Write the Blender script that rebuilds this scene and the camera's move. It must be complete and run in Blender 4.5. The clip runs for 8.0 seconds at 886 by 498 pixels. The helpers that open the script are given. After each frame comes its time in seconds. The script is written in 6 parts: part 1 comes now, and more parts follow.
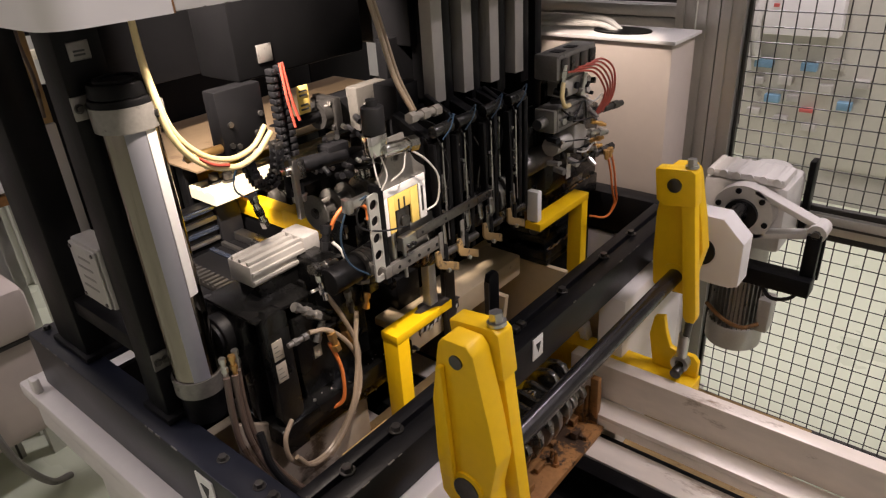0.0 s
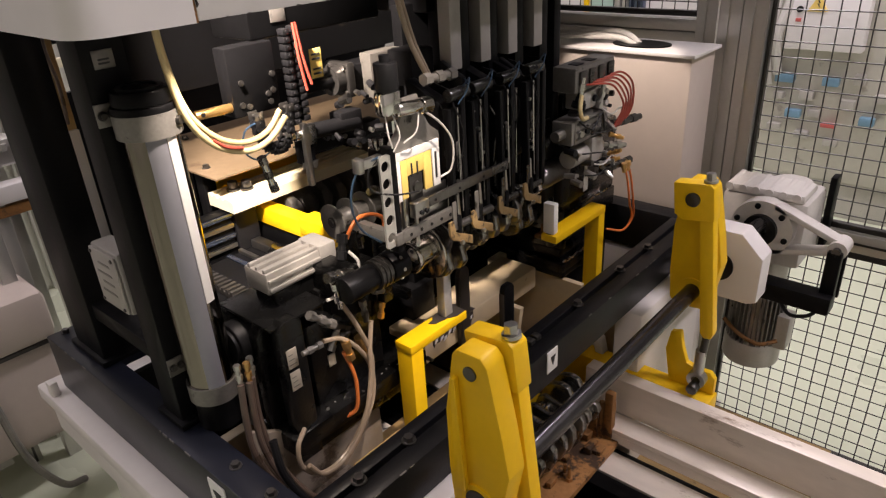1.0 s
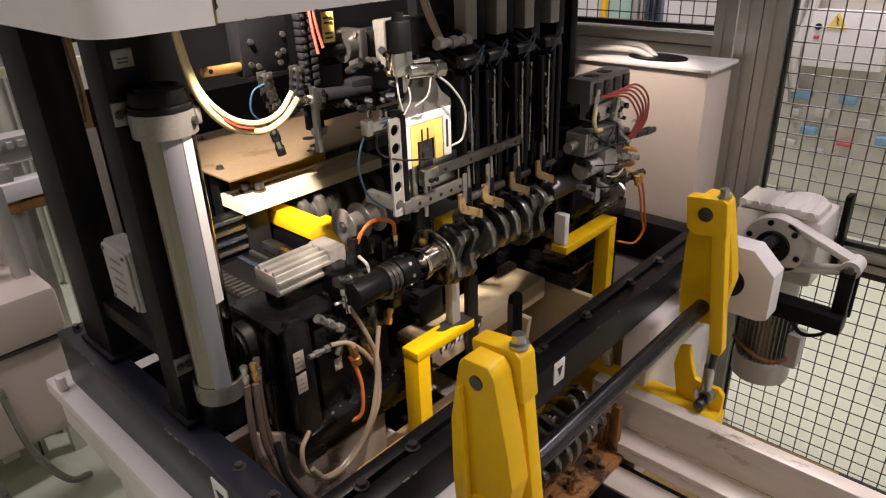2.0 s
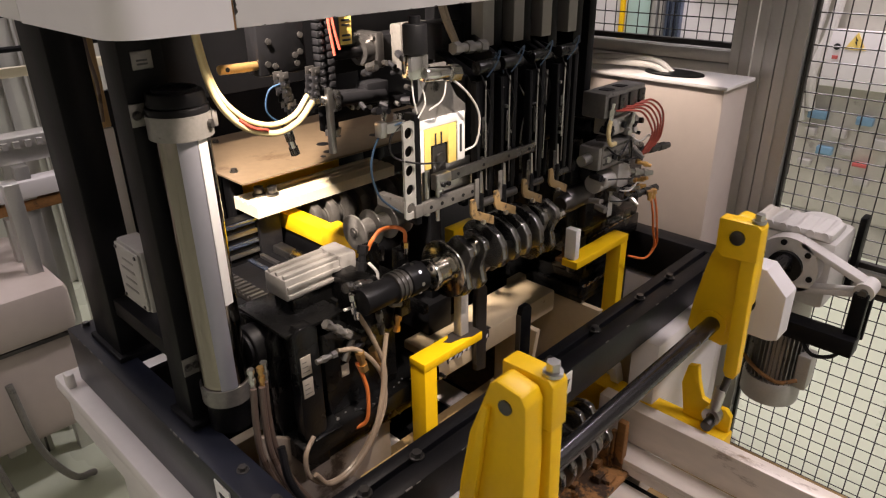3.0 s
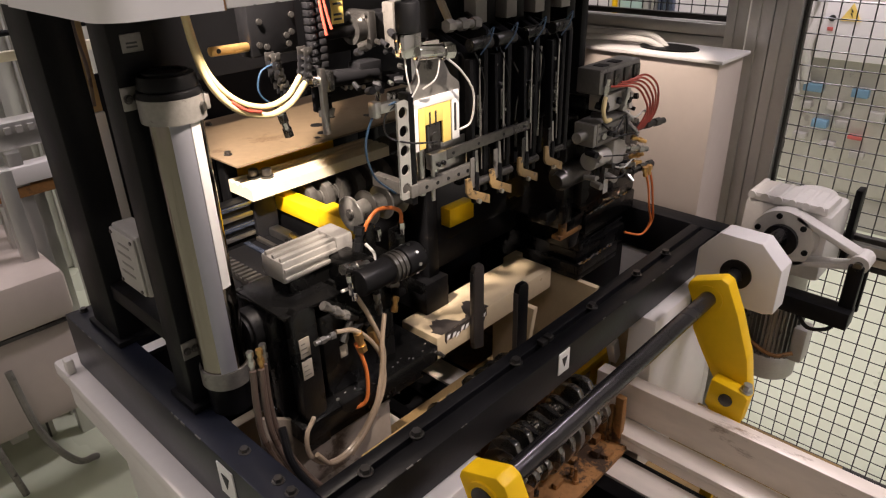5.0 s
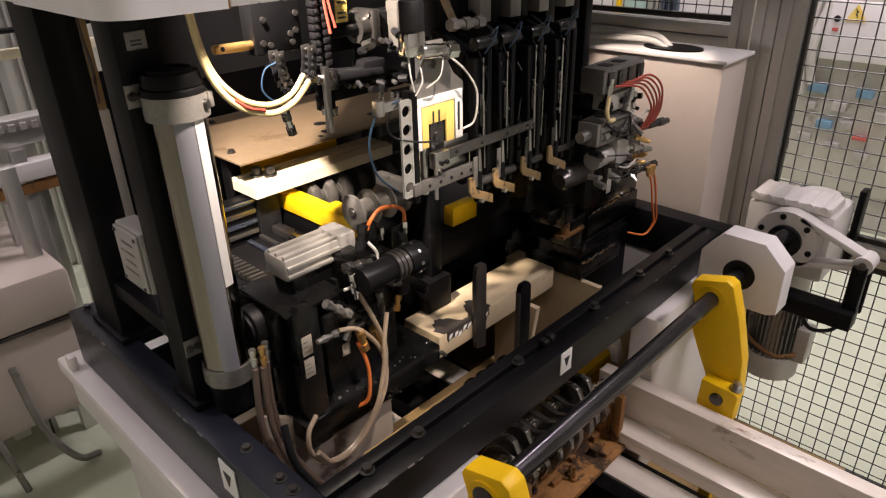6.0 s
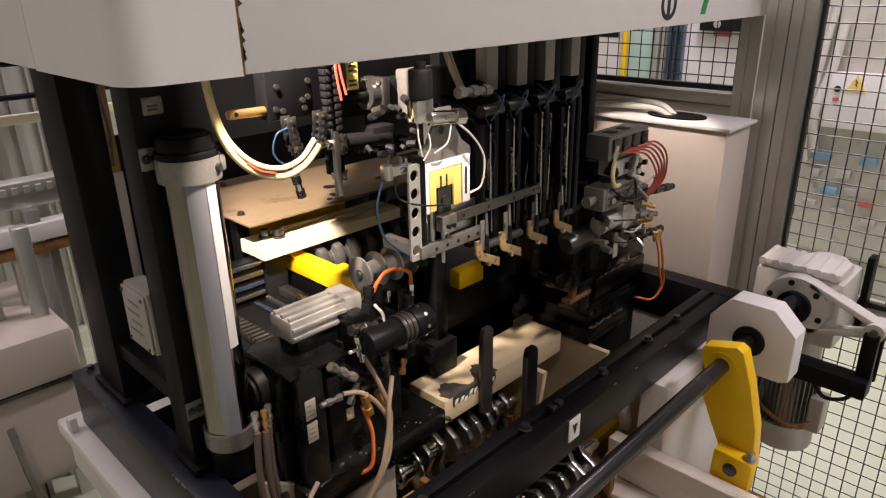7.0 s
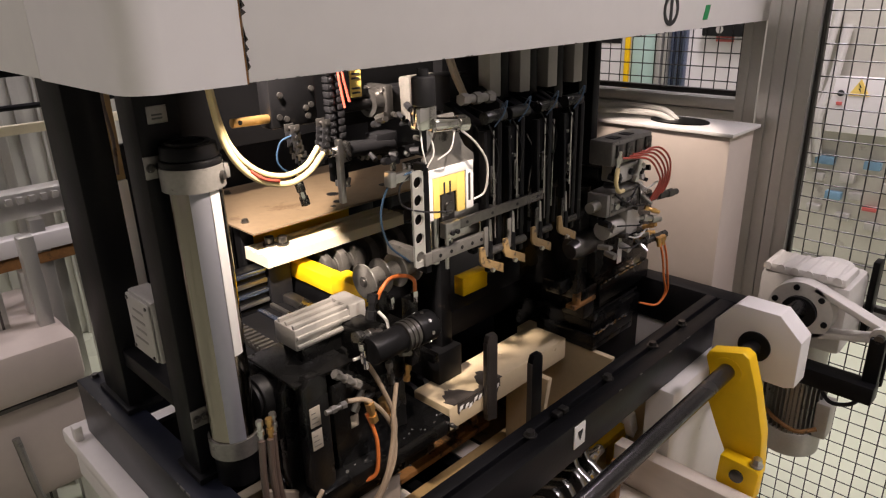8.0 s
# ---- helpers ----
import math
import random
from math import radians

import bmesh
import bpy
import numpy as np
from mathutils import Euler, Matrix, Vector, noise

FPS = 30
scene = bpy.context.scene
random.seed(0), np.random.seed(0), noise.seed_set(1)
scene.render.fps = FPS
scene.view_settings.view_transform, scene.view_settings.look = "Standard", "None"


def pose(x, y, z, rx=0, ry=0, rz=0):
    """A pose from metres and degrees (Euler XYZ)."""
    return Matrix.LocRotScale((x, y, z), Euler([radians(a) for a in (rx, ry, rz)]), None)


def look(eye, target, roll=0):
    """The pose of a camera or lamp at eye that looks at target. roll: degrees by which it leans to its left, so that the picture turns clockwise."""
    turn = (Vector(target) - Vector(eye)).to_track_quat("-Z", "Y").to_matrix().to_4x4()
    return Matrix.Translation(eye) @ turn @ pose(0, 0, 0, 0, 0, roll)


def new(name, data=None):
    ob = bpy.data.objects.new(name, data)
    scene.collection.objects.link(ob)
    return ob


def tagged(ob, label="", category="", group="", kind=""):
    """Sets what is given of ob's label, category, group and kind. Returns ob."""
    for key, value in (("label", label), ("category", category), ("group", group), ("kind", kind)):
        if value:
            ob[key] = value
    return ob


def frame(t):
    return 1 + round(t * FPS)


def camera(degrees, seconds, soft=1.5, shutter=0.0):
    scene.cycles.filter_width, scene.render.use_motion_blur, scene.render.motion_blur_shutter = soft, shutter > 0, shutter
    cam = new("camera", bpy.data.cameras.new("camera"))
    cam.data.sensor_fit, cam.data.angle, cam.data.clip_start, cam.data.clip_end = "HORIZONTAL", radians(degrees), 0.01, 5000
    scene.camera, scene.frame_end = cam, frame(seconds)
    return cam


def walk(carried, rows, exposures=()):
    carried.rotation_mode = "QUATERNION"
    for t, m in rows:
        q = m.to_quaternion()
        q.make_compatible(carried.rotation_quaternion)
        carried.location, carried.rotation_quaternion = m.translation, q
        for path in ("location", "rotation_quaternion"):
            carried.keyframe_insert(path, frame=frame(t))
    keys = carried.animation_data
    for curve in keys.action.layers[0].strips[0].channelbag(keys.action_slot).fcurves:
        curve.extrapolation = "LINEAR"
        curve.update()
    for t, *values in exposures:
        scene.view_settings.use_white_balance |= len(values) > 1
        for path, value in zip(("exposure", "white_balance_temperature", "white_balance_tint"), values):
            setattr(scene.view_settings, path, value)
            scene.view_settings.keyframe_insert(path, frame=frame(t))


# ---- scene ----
cam = camera(66.5, 8.0, 1.2, 0.5)
PATH = [
    (0.0, pose(0, 0, 1.9, 62.62, 3.29, -50.68)),
    (0.5, pose(0, 0, 1.9, 63.14, 3.15, -49.86)),
    (1.0, pose(0, 0, 1.9, 63.62, 3.08, -49.09)),
    (1.5, pose(0, 0, 1.9, 63.84, 2.67, -48.51)),
    (3.0, pose(0, 0, 1.9, 65.12, 0.68, -46.04)),
    (3.5, pose(0, 0, 1.9, 64.85, 1.14, -45.64)),
    (4.0, pose(0, 0, 1.9, 64.26, 1.59, -45.80)),
    (4.5, pose(0, 0, 1.9, 63.53, 1.48, -46.76)),
    (6.0, pose(0, 0, 1.9, 63.31, 1.26, -46.39)),
    (6.5, pose(0, 0, 1.9, 66.71, 1.16, -46.02)),
    (7.0, pose(0, 0, 1.9, 68.65, 1.05, -45.68)),
    (7.5, pose(0, 0, 1.9, 69.01, 1.22, -45.50)),
    (8.0, pose(0, 0, 1.9, 69.21, 1.45, -45.49)),
]
walk(cam, PATH, exposures=[(0.0, 0.0), (8.0, 0.0)])

# ---- light: hall lighting, two inferred work lamps, two added fill spots ----
world = bpy.data.worlds.new("hall")
world.use_nodes = True
world.node_tree.nodes["Background"].inputs[0].default_value = (1.0, 0.96, 0.93, 1)
world.node_tree.nodes["Background"].inputs[1].default_value = 0.025
scene.world = world


def area_lamp(name, eye, target, sx, sy, watts, colour):
    lamp = bpy.data.lights.new(name, "AREA")
    lamp.shape, lamp.size, lamp.size_y, lamp.energy, lamp.color = "RECTANGLE", sx, sy, watts, colour
    ob = new(name, lamp)
    ob.matrix_world = look(eye, target)
    return ob


def spot_lamp(eye, target, watts, angle, blend):
    lamp = bpy.data.lights.new("machine_work_light", "SPOT")
    lamp.energy, lamp.color, lamp.spot_size, lamp.spot_blend, lamp.shadow_soft_size = watts, (1.0, 0.83, 0.72), radians(angle), blend, 0.02
    new("machine_work_light", lamp).matrix_world = look(eye, target)


spot_lamp((0.40, 0.95, 2.30), (1.22, 1.72, 1.28), 430, 55, 0.3)
# fill spot added to brighten the cylinder strip and the actuator
spot_lamp((0.60, 0.918, 1.812), (0.57, 1.03, 1.2), 22, 80, 0.3)
# fill spot added for the gripper front; its place is invented
spot_lamp((0.70, 0.25, 2.60), (0.86, 0.87, 1.43), 150, 18, 0.35)
spot_lamp((1.70, 1.05, 1.90), (2.05, 1.03, 1.22), 24, 48, 0.2)
for hx, hy, watts in ((-1.5, -1.0, 18), (-1.5, 3.5, 62), (2.6, -1.6, 142), (3.6, 1.4, 125), (1.0, 5.0, 46)):
    area_lamp("hall_tube_light", (hx, hy, 4.93), (hx, hy, 0), 1.5, 0.25, watts, (1.0, 0.885, 0.95))


# ---- materials ----
def mat(name, base, rough=0.5, metal=0.0, vary=0.15, scale=18.0, bump=0.05, dirt=None, dirt_at=0.62, dirt_scale=5.0, coat=0.0, stretch=None, spec=0.5):
    m = bpy.data.materials.new(name)
    m.use_nodes = True
    nt = m.node_tree
    bs = nt.nodes["Principled BSDF"]
    tc = nt.nodes.new("ShaderNodeTexCoord")
    src = tc.outputs["Object"]
    if stretch:
        mp = nt.nodes.new("ShaderNodeMapping")
        mp.inputs["Scale"].default_value = stretch
        nt.links.new(src, mp.inputs["Vector"])
        src = mp.outputs["Vector"]

    def noise_node(sc, detail):
        n = nt.nodes.new("ShaderNodeTexNoise")
        n.inputs["Scale"].default_value, n.inputs["Detail"].default_value = sc, detail
        nt.links.new(src, n.inputs["Vector"])
        return n

    big, fine = noise_node(scale * 0.25, 5), noise_node(scale * 6, 3)
    info = nt.nodes.new("ShaderNodeObjectInfo")
    add = nt.nodes.new("ShaderNodeMath")
    add.operation = "MULTIPLY_ADD"
    nt.links.new(fine.outputs["Fac"], add.inputs[0])
    add.inputs[1].default_value = 0.35
    nt.links.new(big.outputs["Fac"], add.inputs[2])
    ramp = nt.nodes.new("ShaderNodeMapRange")
    ramp.inputs["From Min"].default_value, ramp.inputs["From Max"].default_value = 0.38, 0.98
    ramp.inputs["To Min"].default_value, ramp.inputs["To Max"].default_value = 1 - vary, 1 + vary
    nt.links.new(add.outputs[0], ramp.inputs["Value"])
    rnd = nt.nodes.new("ShaderNodeMapRange")
    rnd.inputs["To Min"].default_value, rnd.inputs["To Max"].default_value = 1 - vary * 0.4, 1 + vary * 0.4
    nt.links.new(info.outputs["Random"], rnd.inputs["Value"])
    mul = nt.nodes.new("ShaderNodeMath")
    mul.operation = "MULTIPLY"
    nt.links.new(ramp.outputs[0], mul.inputs[0])
    nt.links.new(rnd.outputs[0], mul.inputs[1])
    col = nt.nodes.new("ShaderNodeVectorMath")
    col.operation = "SCALE"
    col.inputs[0].default_value = base
    nt.links.new(mul.outputs[0], col.inputs["Scale"])
    out = col.outputs["Vector"]
    rr = nt.nodes.new("ShaderNodeMapRange")
    rr.inputs["To Min"].default_value, rr.inputs["To Max"].default_value = max(0.03, rough - 0.14), min(1, rough + 0.14)
    nt.links.new(big.outputs["Fac"], rr.inputs["Value"])
    if dirt:
        dn = noise_node(dirt_scale, 9)
        dn.inputs["Roughness"].default_value = 0.68
        st = nt.nodes.new("ShaderNodeMapRange")
        st.inputs["From Min"].default_value, st.inputs["From Max"].default_value = dirt_at, dirt_at + 0.06
        nt.links.new(dn.outputs["Fac"], st.inputs["Value"])
        mx = nt.nodes.new("ShaderNodeMix")
        mx.data_type = "RGBA"
        nt.links.new(st.outputs[0], mx.inputs[0])
        nt.links.new(out, mx.inputs[6])
        mx.inputs[7].default_value = (*dirt, 1)
        out = mx.outputs[2]
    nt.links.new(out, bs.inputs["Base Color"])
    nt.links.new(rr.outputs[0], bs.inputs["Roughness"])
    bs.inputs["Metallic"].default_value = metal
    bs.inputs["Coat Weight"].default_value = coat
    bs.inputs["Specular IOR Level"].default_value = spec
    bs.inputs["Coat Roughness"].default_value = 0.15
    if bump:
        bp = nt.nodes.new("ShaderNodeBump")
        bp.inputs["Strength"].default_value, bp.inputs["Distance"].default_value = min(1, bump * 4), 0.002
        nt.links.new(add.outputs[0], bp.inputs["Height"])
        nt.links.new(bp.outputs[0], bs.inputs["Normal"])
    return m


def glow(name, colour, strength):
    m = bpy.data.materials.new(name)
    m.use_nodes = True
    bs = m.node_tree.nodes["Principled BSDF"]
    bs.inputs["Base Color"].default_value = (0.8, 0.8, 0.8, 1)
    bs.inputs["Emission Color"].default_value, bs.inputs["Emission Strength"].default_value = (*colour, 1), strength
    return m


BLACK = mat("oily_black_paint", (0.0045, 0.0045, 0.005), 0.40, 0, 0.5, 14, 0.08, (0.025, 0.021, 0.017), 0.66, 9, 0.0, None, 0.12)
OILBLACK = mat("wet_oily_black_steel", (0.0045, 0.0045, 0.0045), 0.26, 0.0, 0.6, 42, 0.30, (0.022, 0.018, 0.013), 0.66, 12, 0.1, None, 0.32)
BEIGE = mat("beige_machine_paint", (0.52, 0.45, 0.40), 0.45, 0, 0.08, 5, 0.03, (0.30, 0.24, 0.19), 0.68, 4)
BEAM = mat("blue_black_beam_paint", (0.008, 0.0095, 0.016), 0.33, 0, 0.35, 10, 0.06, (0.09, 0.09, 0.10), 0.70, 14, 0.0, None, 0.35)
MATT = mat("matt_black_plastic", (0.006, 0.006, 0.007), 0.5, 0, 0.3, 20, 0.05, None, 0.6, 5, 0.0, None, 0.3)
WHITE = mat("off_white_machine_paint", (0.73, 0.69, 0.66), 0.42, 0, 0.07, 6, 0.03, (0.34, 0.25, 0.17), 0.69, 6)
PANEL = mat("white_sheet_panel_paint", (0.75, 0.72, 0.71), 0.45, 0, 0.05, 4, 0.02, (0.50, 0.43, 0.36), 0.74, 3)
CREAM = mat("stained_cream_paint", (0.52, 0.42, 0.27), 0.45, 0, 0.14, 8, 0.05, (0.20, 0.10, 0.03), 0.64, 7)
PEEL = mat("bare_iron_where_paint_peeled", (0.05, 0.042, 0.036), 0.6, 0.3, 0.35, 40, 0.2)
YELLOW = mat("safety_yellow_paint", (0.86, 0.53, 0.006), 0.42, 0, 0.10, 9, 0.05, (0.32, 0.15, 0.01), 0.72, 16, 0.0, None, 0.35)
CHROME = mat("polished_chrome", (0.60, 0.59, 0.57), 0.08, 1, 0.06, 6, 0.0)
OILGREY = mat("oily_grey_casting", (0.20, 0.19, 0.175), 0.36, 0.5, 0.35, 24, 0.1, (0.03, 0.026, 0.022), 0.58, 14)
STEEL = mat("machined_steel", (0.50, 0.49, 0.47), 0.30, 1, 0.25, 30, 0.05)
DARKSTEEL = mat("oiled_dark_steel", (0.10, 0.095, 0.09), 0.30, 0.85, 0.4, 20, 0.07)
FORGED = mat("forged_crank_steel", (0.22, 0.215, 0.205), 0.26, 0.95, 0.45, 26, 0.14, (0.05, 0.045, 0.04), 0.60, 16)
GROUND = mat("ground_bearing_steel", (0.62, 0.60, 0.56), 0.14, 1, 0.1, 30, 0.02)
ALU = mat("anodised_aluminium", (0.60, 0.59, 0.56), 0.38, 0.75, 0.08, 20, 0.02)
CAST = mat("grey_cast_aluminium", (0.46, 0.44, 0.41), 0.45, 0.35, 0.16, 24, 0.12, (0.12, 0.10, 0.08), 0.66, 12)
SHAFT = mat("blackened_steel_shaft", (0.06, 0.057, 0.060), 0.24, 0.85, 0.4, 16, 0.06, (0.02, 0.02, 0.02), 0.62, 8)
RUST = mat("rusty_pallet_steel", (0.26, 0.125, 0.04), 0.6, 0.25, 0.5, 14, 0.2, (0.055, 0.03, 0.015), 0.54, 12)
BRASS = mat("brass_fitting", (0.62, 0.38, 0.14), 0.3, 0.9, 0.2, 30, 0.03)
COPPER = mat("orange_hose_rubber", (0.62, 0.17, 0.04), 0.4, 0, 0.15, 30, 0.02)
REDHOSE = mat("red_hose_rubber", (0.36, 0.06, 0.04), 0.38, 0, 0.2, 30, 0.02)
CLEARHOSE = mat("yellowed_clear_hose", (0.31, 0.24, 0.17), 0.28, 0, 0.2, 30, 0.02, None, 0.6, 5, 0.3)
CREAMHOSE = mat("cream_air_hose", (0.66, 0.53, 0.27), 0.32, 0, 0.10, 20, 0.02)
BLUEHOSE = mat("blue_air_hose", (0.02, 0.045, 0.08), 0.35, 0, 0.15, 20, 0.02)
GREYHOSE = mat("grey_cable_sheath", (0.55, 0.53, 0.50), 0.45, 0, 0.1, 20, 0.02)
LABEL = mat("aged_paper_label", (0.44, 0.39, 0.31), 0.6, 0, 0.12, 40, 0.02)
STICK = mat("white_sticker", (0.78, 0.77, 0.74), 0.5, 0, 0.08, 40, 0.02)
INK = mat("black_print", (0.02, 0.02, 0.02), 0.6, 0, 0.1, 40, 0)
GREENP = mat("green_print", (0.02, 0.25, 0.08), 0.5, 0, 0.1, 40, 0)
TANP = mat("oil_stained_tan_plate", (0.30, 0.215, 0.13), 0.33, 0.35, 0.26, 7, 0.04, (0.17, 0.11, 0.06), 0.57, 4)
BONE = mat("cream_plastic_rail", (0.78, 0.71, 0.52), 0.35, 0, 0.06, 20, 0.03)
FLOOR = mat("pale_green_floor_paint", (0.56, 0.60, 0.46), 0.30, 0, 0.07, 3, 0.03, (0.40, 0.42, 0.33), 0.68, 2)
WALL = mat("pale_hall_wall_paint", (0.62, 0.60, 0.55), 0.7, 0, 0.08, 2, 0.02)
WIRE = mat("black_coated_wire", (0.022, 0.020, 0.018), 0.4, 0, 0.2, 20, 0)
BLUEBOX = mat("muted_blue_plastic", (0.15, 0.27, 0.37), 0.4, 0, 0.15, 20, 0)
REDBOX = mat("muted_red_plastic", (0.48, 0.10, 0.09), 0.4, 0, 0.1, 20, 0)
AMBER = mat("amber_plastic_plate", (0.85, 0.62, 0.16), 0.4, 0, 0.12, 20, 0.02)
WOODY = mat("grimy_ochre_channel", (0.36, 0.24, 0.10), 0.6, 0, 0.3, 12, 0.1, (0.12, 0.07, 0.03), 0.6, 9)
BLUETINT = mat("blue_tinted_steel", (0.16, 0.20, 0.30), 0.22, 0.9, 0.2, 20, 0.03)
GREYREFLECT = mat("painted_grey_reflection", (0.25, 0.25, 0.28), 0.36, 0.3, 0.06, 10, 0.02)
RAILPAINT = mat("worn_stained_rail_paint", (0.78, 0.70, 0.61), 0.34, 0.05, 0.22, 7, 0.06, (0.26, 0.17, 0.10), 0.58, 5, 0.0, (1.0, 0.35, 1.0))
GEARPAINT = mat("dirty_pale_grey_gear_paint", (0.66, 0.63, 0.60), 0.42, 0.05, 0.12, 14, 0.08, (0.25, 0.21, 0.17), 0.64, 9)
DARKCHROME = mat("darkened_polished_chrome", (0.26, 0.235, 0.20), 0.09, 1, 0.08, 6, 0.0)
MUTED = mat("muted_far_paint", (0.50, 0.48, 0.42), 0.5, 0, 0.12, 5, 0.02, (0.34, 0.31, 0.27), 0.62, 6)
FRONTBEAM = mat("worn_black_beam_paint", (0.0055, 0.0055, 0.0065), 0.38, 0, 0.5, 16, 0.10, (0.05, 0.046, 0.042), 0.67, 18, 0.0, None, 0.18)
PADTAN = mat("tan_plastic_pad", (0.25, 0.165, 0.07), 0.42, 0, 0.3, 20, 0.04, (0.04, 0.028, 0.018), 0.56, 40)
DARKCAST = mat("dull_dark_grey_casting", (0.075, 0.07, 0.062), 0.55, 0.1, 0.4, 22, 0.2, (0.02, 0.018, 0.015), 0.58, 14)
SLIDEGREY = mat("grey_slide_bar_paint", (0.28, 0.265, 0.25), 0.42, 0.15, 0.12, 12, 0.03, (0.12, 0.10, 0.09), 0.70, 10)
GRIME = mat("grimy_grey_well_paint", (0.21, 0.175, 0.14), 0.5, 0, 0.3, 9, 0.08, (0.06, 0.04, 0.025), 0.56, 8)
BROWNHOSE = mat("dark_brown_hose_rubber", (0.10, 0.07, 0.055), 0.30, 0, 0.2, 30, 0.02, None, 0.6, 5, 0.2)
CHROMELIGHT = mat("painted_chrome_highlight", (0.80, 0.78, 0.75), 0.34, 0.25, 0.05, 20, 0.02)
GREENGLASS = mat("pale_green_panel_paint", (0.42, 0.58, 0.52), 0.3, 0, 0.1, 5, 0.02)
TUBE = glow("lit_lamp_tube", (1.0, 0.93, 0.82), 6.0)

# ---- geometry helpers ----
ORG = {}


def thing(name, loc, label, category, group="", kind=""):
    ob = new(name)
    ob.empty_display_size = 0.05
    ob.location = loc
    ORG[ob] = Vector(loc)
    return tagged(ob, label, category, group, kind)


def join(bms):
    if not isinstance(bms, (list, tuple)):
        return bms
    bm = bmesh.new()
    tmp = bpy.data.meshes.new("tmp")
    for b in bms:
        b.to_mesh(tmp)
        b.free()
        bm.from_mesh(tmp)
    bpy.data.meshes.remove(tmp)
    return bm


def part(name, bms, material, parent, label="", smooth=True):
    bm = join(bms)
    o = ORG[parent]
    bmesh.ops.translate(bm, verts=bm.verts, vec=-o)
    me = bpy.data.meshes.new(name)
    if smooth:
        for fc in bm.faces:
            fc.smooth = True
        for e in bm.edges:
            if len(e.link_faces) == 2 and e.calc_face_angle(0) > 0.6:
                e.smooth = False
    bm.to_mesh(me)
    bm.free()
    me.materials.append(material)
    ob = new(name, me)
    ob.parent = parent
    ORG[ob] = o
    if label:
        ob["label"] = label
    return ob


def solo(name, bms, material, label, category, group="", kind="", loc=(0, 0, 0)):
    """A thing that is one mesh."""
    bm = join(bms)
    bmesh.ops.translate(bm, verts=bm.verts, vec=-Vector(loc))
    me = bpy.data.meshes.new(name)
    for fc in bm.faces:
        fc.smooth = True
    for e in bm.edges:
        if len(e.link_faces) == 2 and e.calc_face_angle(0) > 0.6:
            e.smooth = False
    bm.to_mesh(me)
    bm.free()
    me.materials.append(material)
    ob = new(name, me)
    ob.location = loc
    ORG[ob] = Vector(loc)
    return tagged(ob, label, category, group, kind)


def B(x0, x1, y0, y1, z0, z1, bev=0.003):
    bm = bmesh.new()
    bmesh.ops.create_cube(bm, size=1, matrix=Matrix.Translation(((x0 + x1) / 2, (y0 + y1) / 2, (z0 + z1) / 2)) @ Matrix.Diagonal((abs(x1 - x0), abs(y1 - y0), abs(z1 - z0), 1)))
    if bev:
        bmesh.ops.bevel(bm, geom=bm.edges[:], offset=bev, segments=2, profile=0.5, affect="EDGES")
    return bm


def Cy(p0, p1, r, r2=None, seg=24, bev=0.0):
    p0, p1 = Vector(p0), Vector(p1)
    d = p1 - p0
    bm = bmesh.new()
    bmesh.ops.create_cone(bm, cap_ends=True, segments=seg, radius1=r, radius2=r if r2 is None else r2, depth=d.length,
                          matrix=Matrix.Translation((p0 + p1) / 2) @ d.to_track_quat("Z", "Y").to_matrix().to_4x4())
    if bev:
        rim = [e for e in bm.edges if any(len(fc.verts) > 4 for fc in e.link_faces)]
        bmesh.ops.bevel(bm, geom=rim, offset=bev, segments=2, profile=0.5, affect="EDGES")
    return bm


def Ring(p0, p1, ro, ri, seg=32):
    """A hollow ring or pipe between two points."""
    p0, p1 = Vector(p0), Vector(p1)
    d = p1 - p0
    m = Matrix.Translation(p0) @ d.to_track_quat("Z", "Y").to_matrix().to_4x4()
    bm = bmesh.new()
    rows = []
    for r, z in ((ri, 0), (ro, 0), (ro, d.length), (ri, d.length)):
        rows.append([bm.verts.new(m @ Vector((r * math.cos(2 * math.pi * k / seg), r * math.sin(2 * math.pi * k / seg), z))) for k in range(seg)])
    for i in range(4):
        a, b = rows[i], rows[(i + 1) % 4]
        for k in range(seg):
            bm.faces.new((a[k], a[(k + 1) % seg], b[(k + 1) % seg], b[k]))
    bmesh.ops.recalc_face_normals(bm, faces=bm.faces)
    return bm


def Pr(poly, axis, a0, a1, bev=0.003):
    """A polygon pushed along an axis. axis x: (y, z); y: (x, z); z: (x, y)."""
    bm = bmesh.new()
    put = {"x": lambda u, v, a: (a, u, v), "y": lambda u, v, a: (u, a, v), "z": lambda u, v, a: (u, v, a)}[axis]
    lo = [bm.verts.new(put(u, v, a0)) for u, v in poly]
    hi = [bm.verts.new(put(u, v, a1)) for u, v in poly]
    n = len(poly)
    bm.faces.new(lo)
    bm.faces.new(hi[::-1])
    for k in range(n):
        bm.faces.new((lo[k], lo[(k + 1) % n], hi[(k + 1) % n], hi[k]))
    bmesh.ops.recalc_face_normals(bm, faces=bm.faces)
    if bev:
        bmesh.ops.bevel(bm, geom=bm.edges[:], offset=bev, segments=2, profile=0.5, affect="EDGES")
    return bm


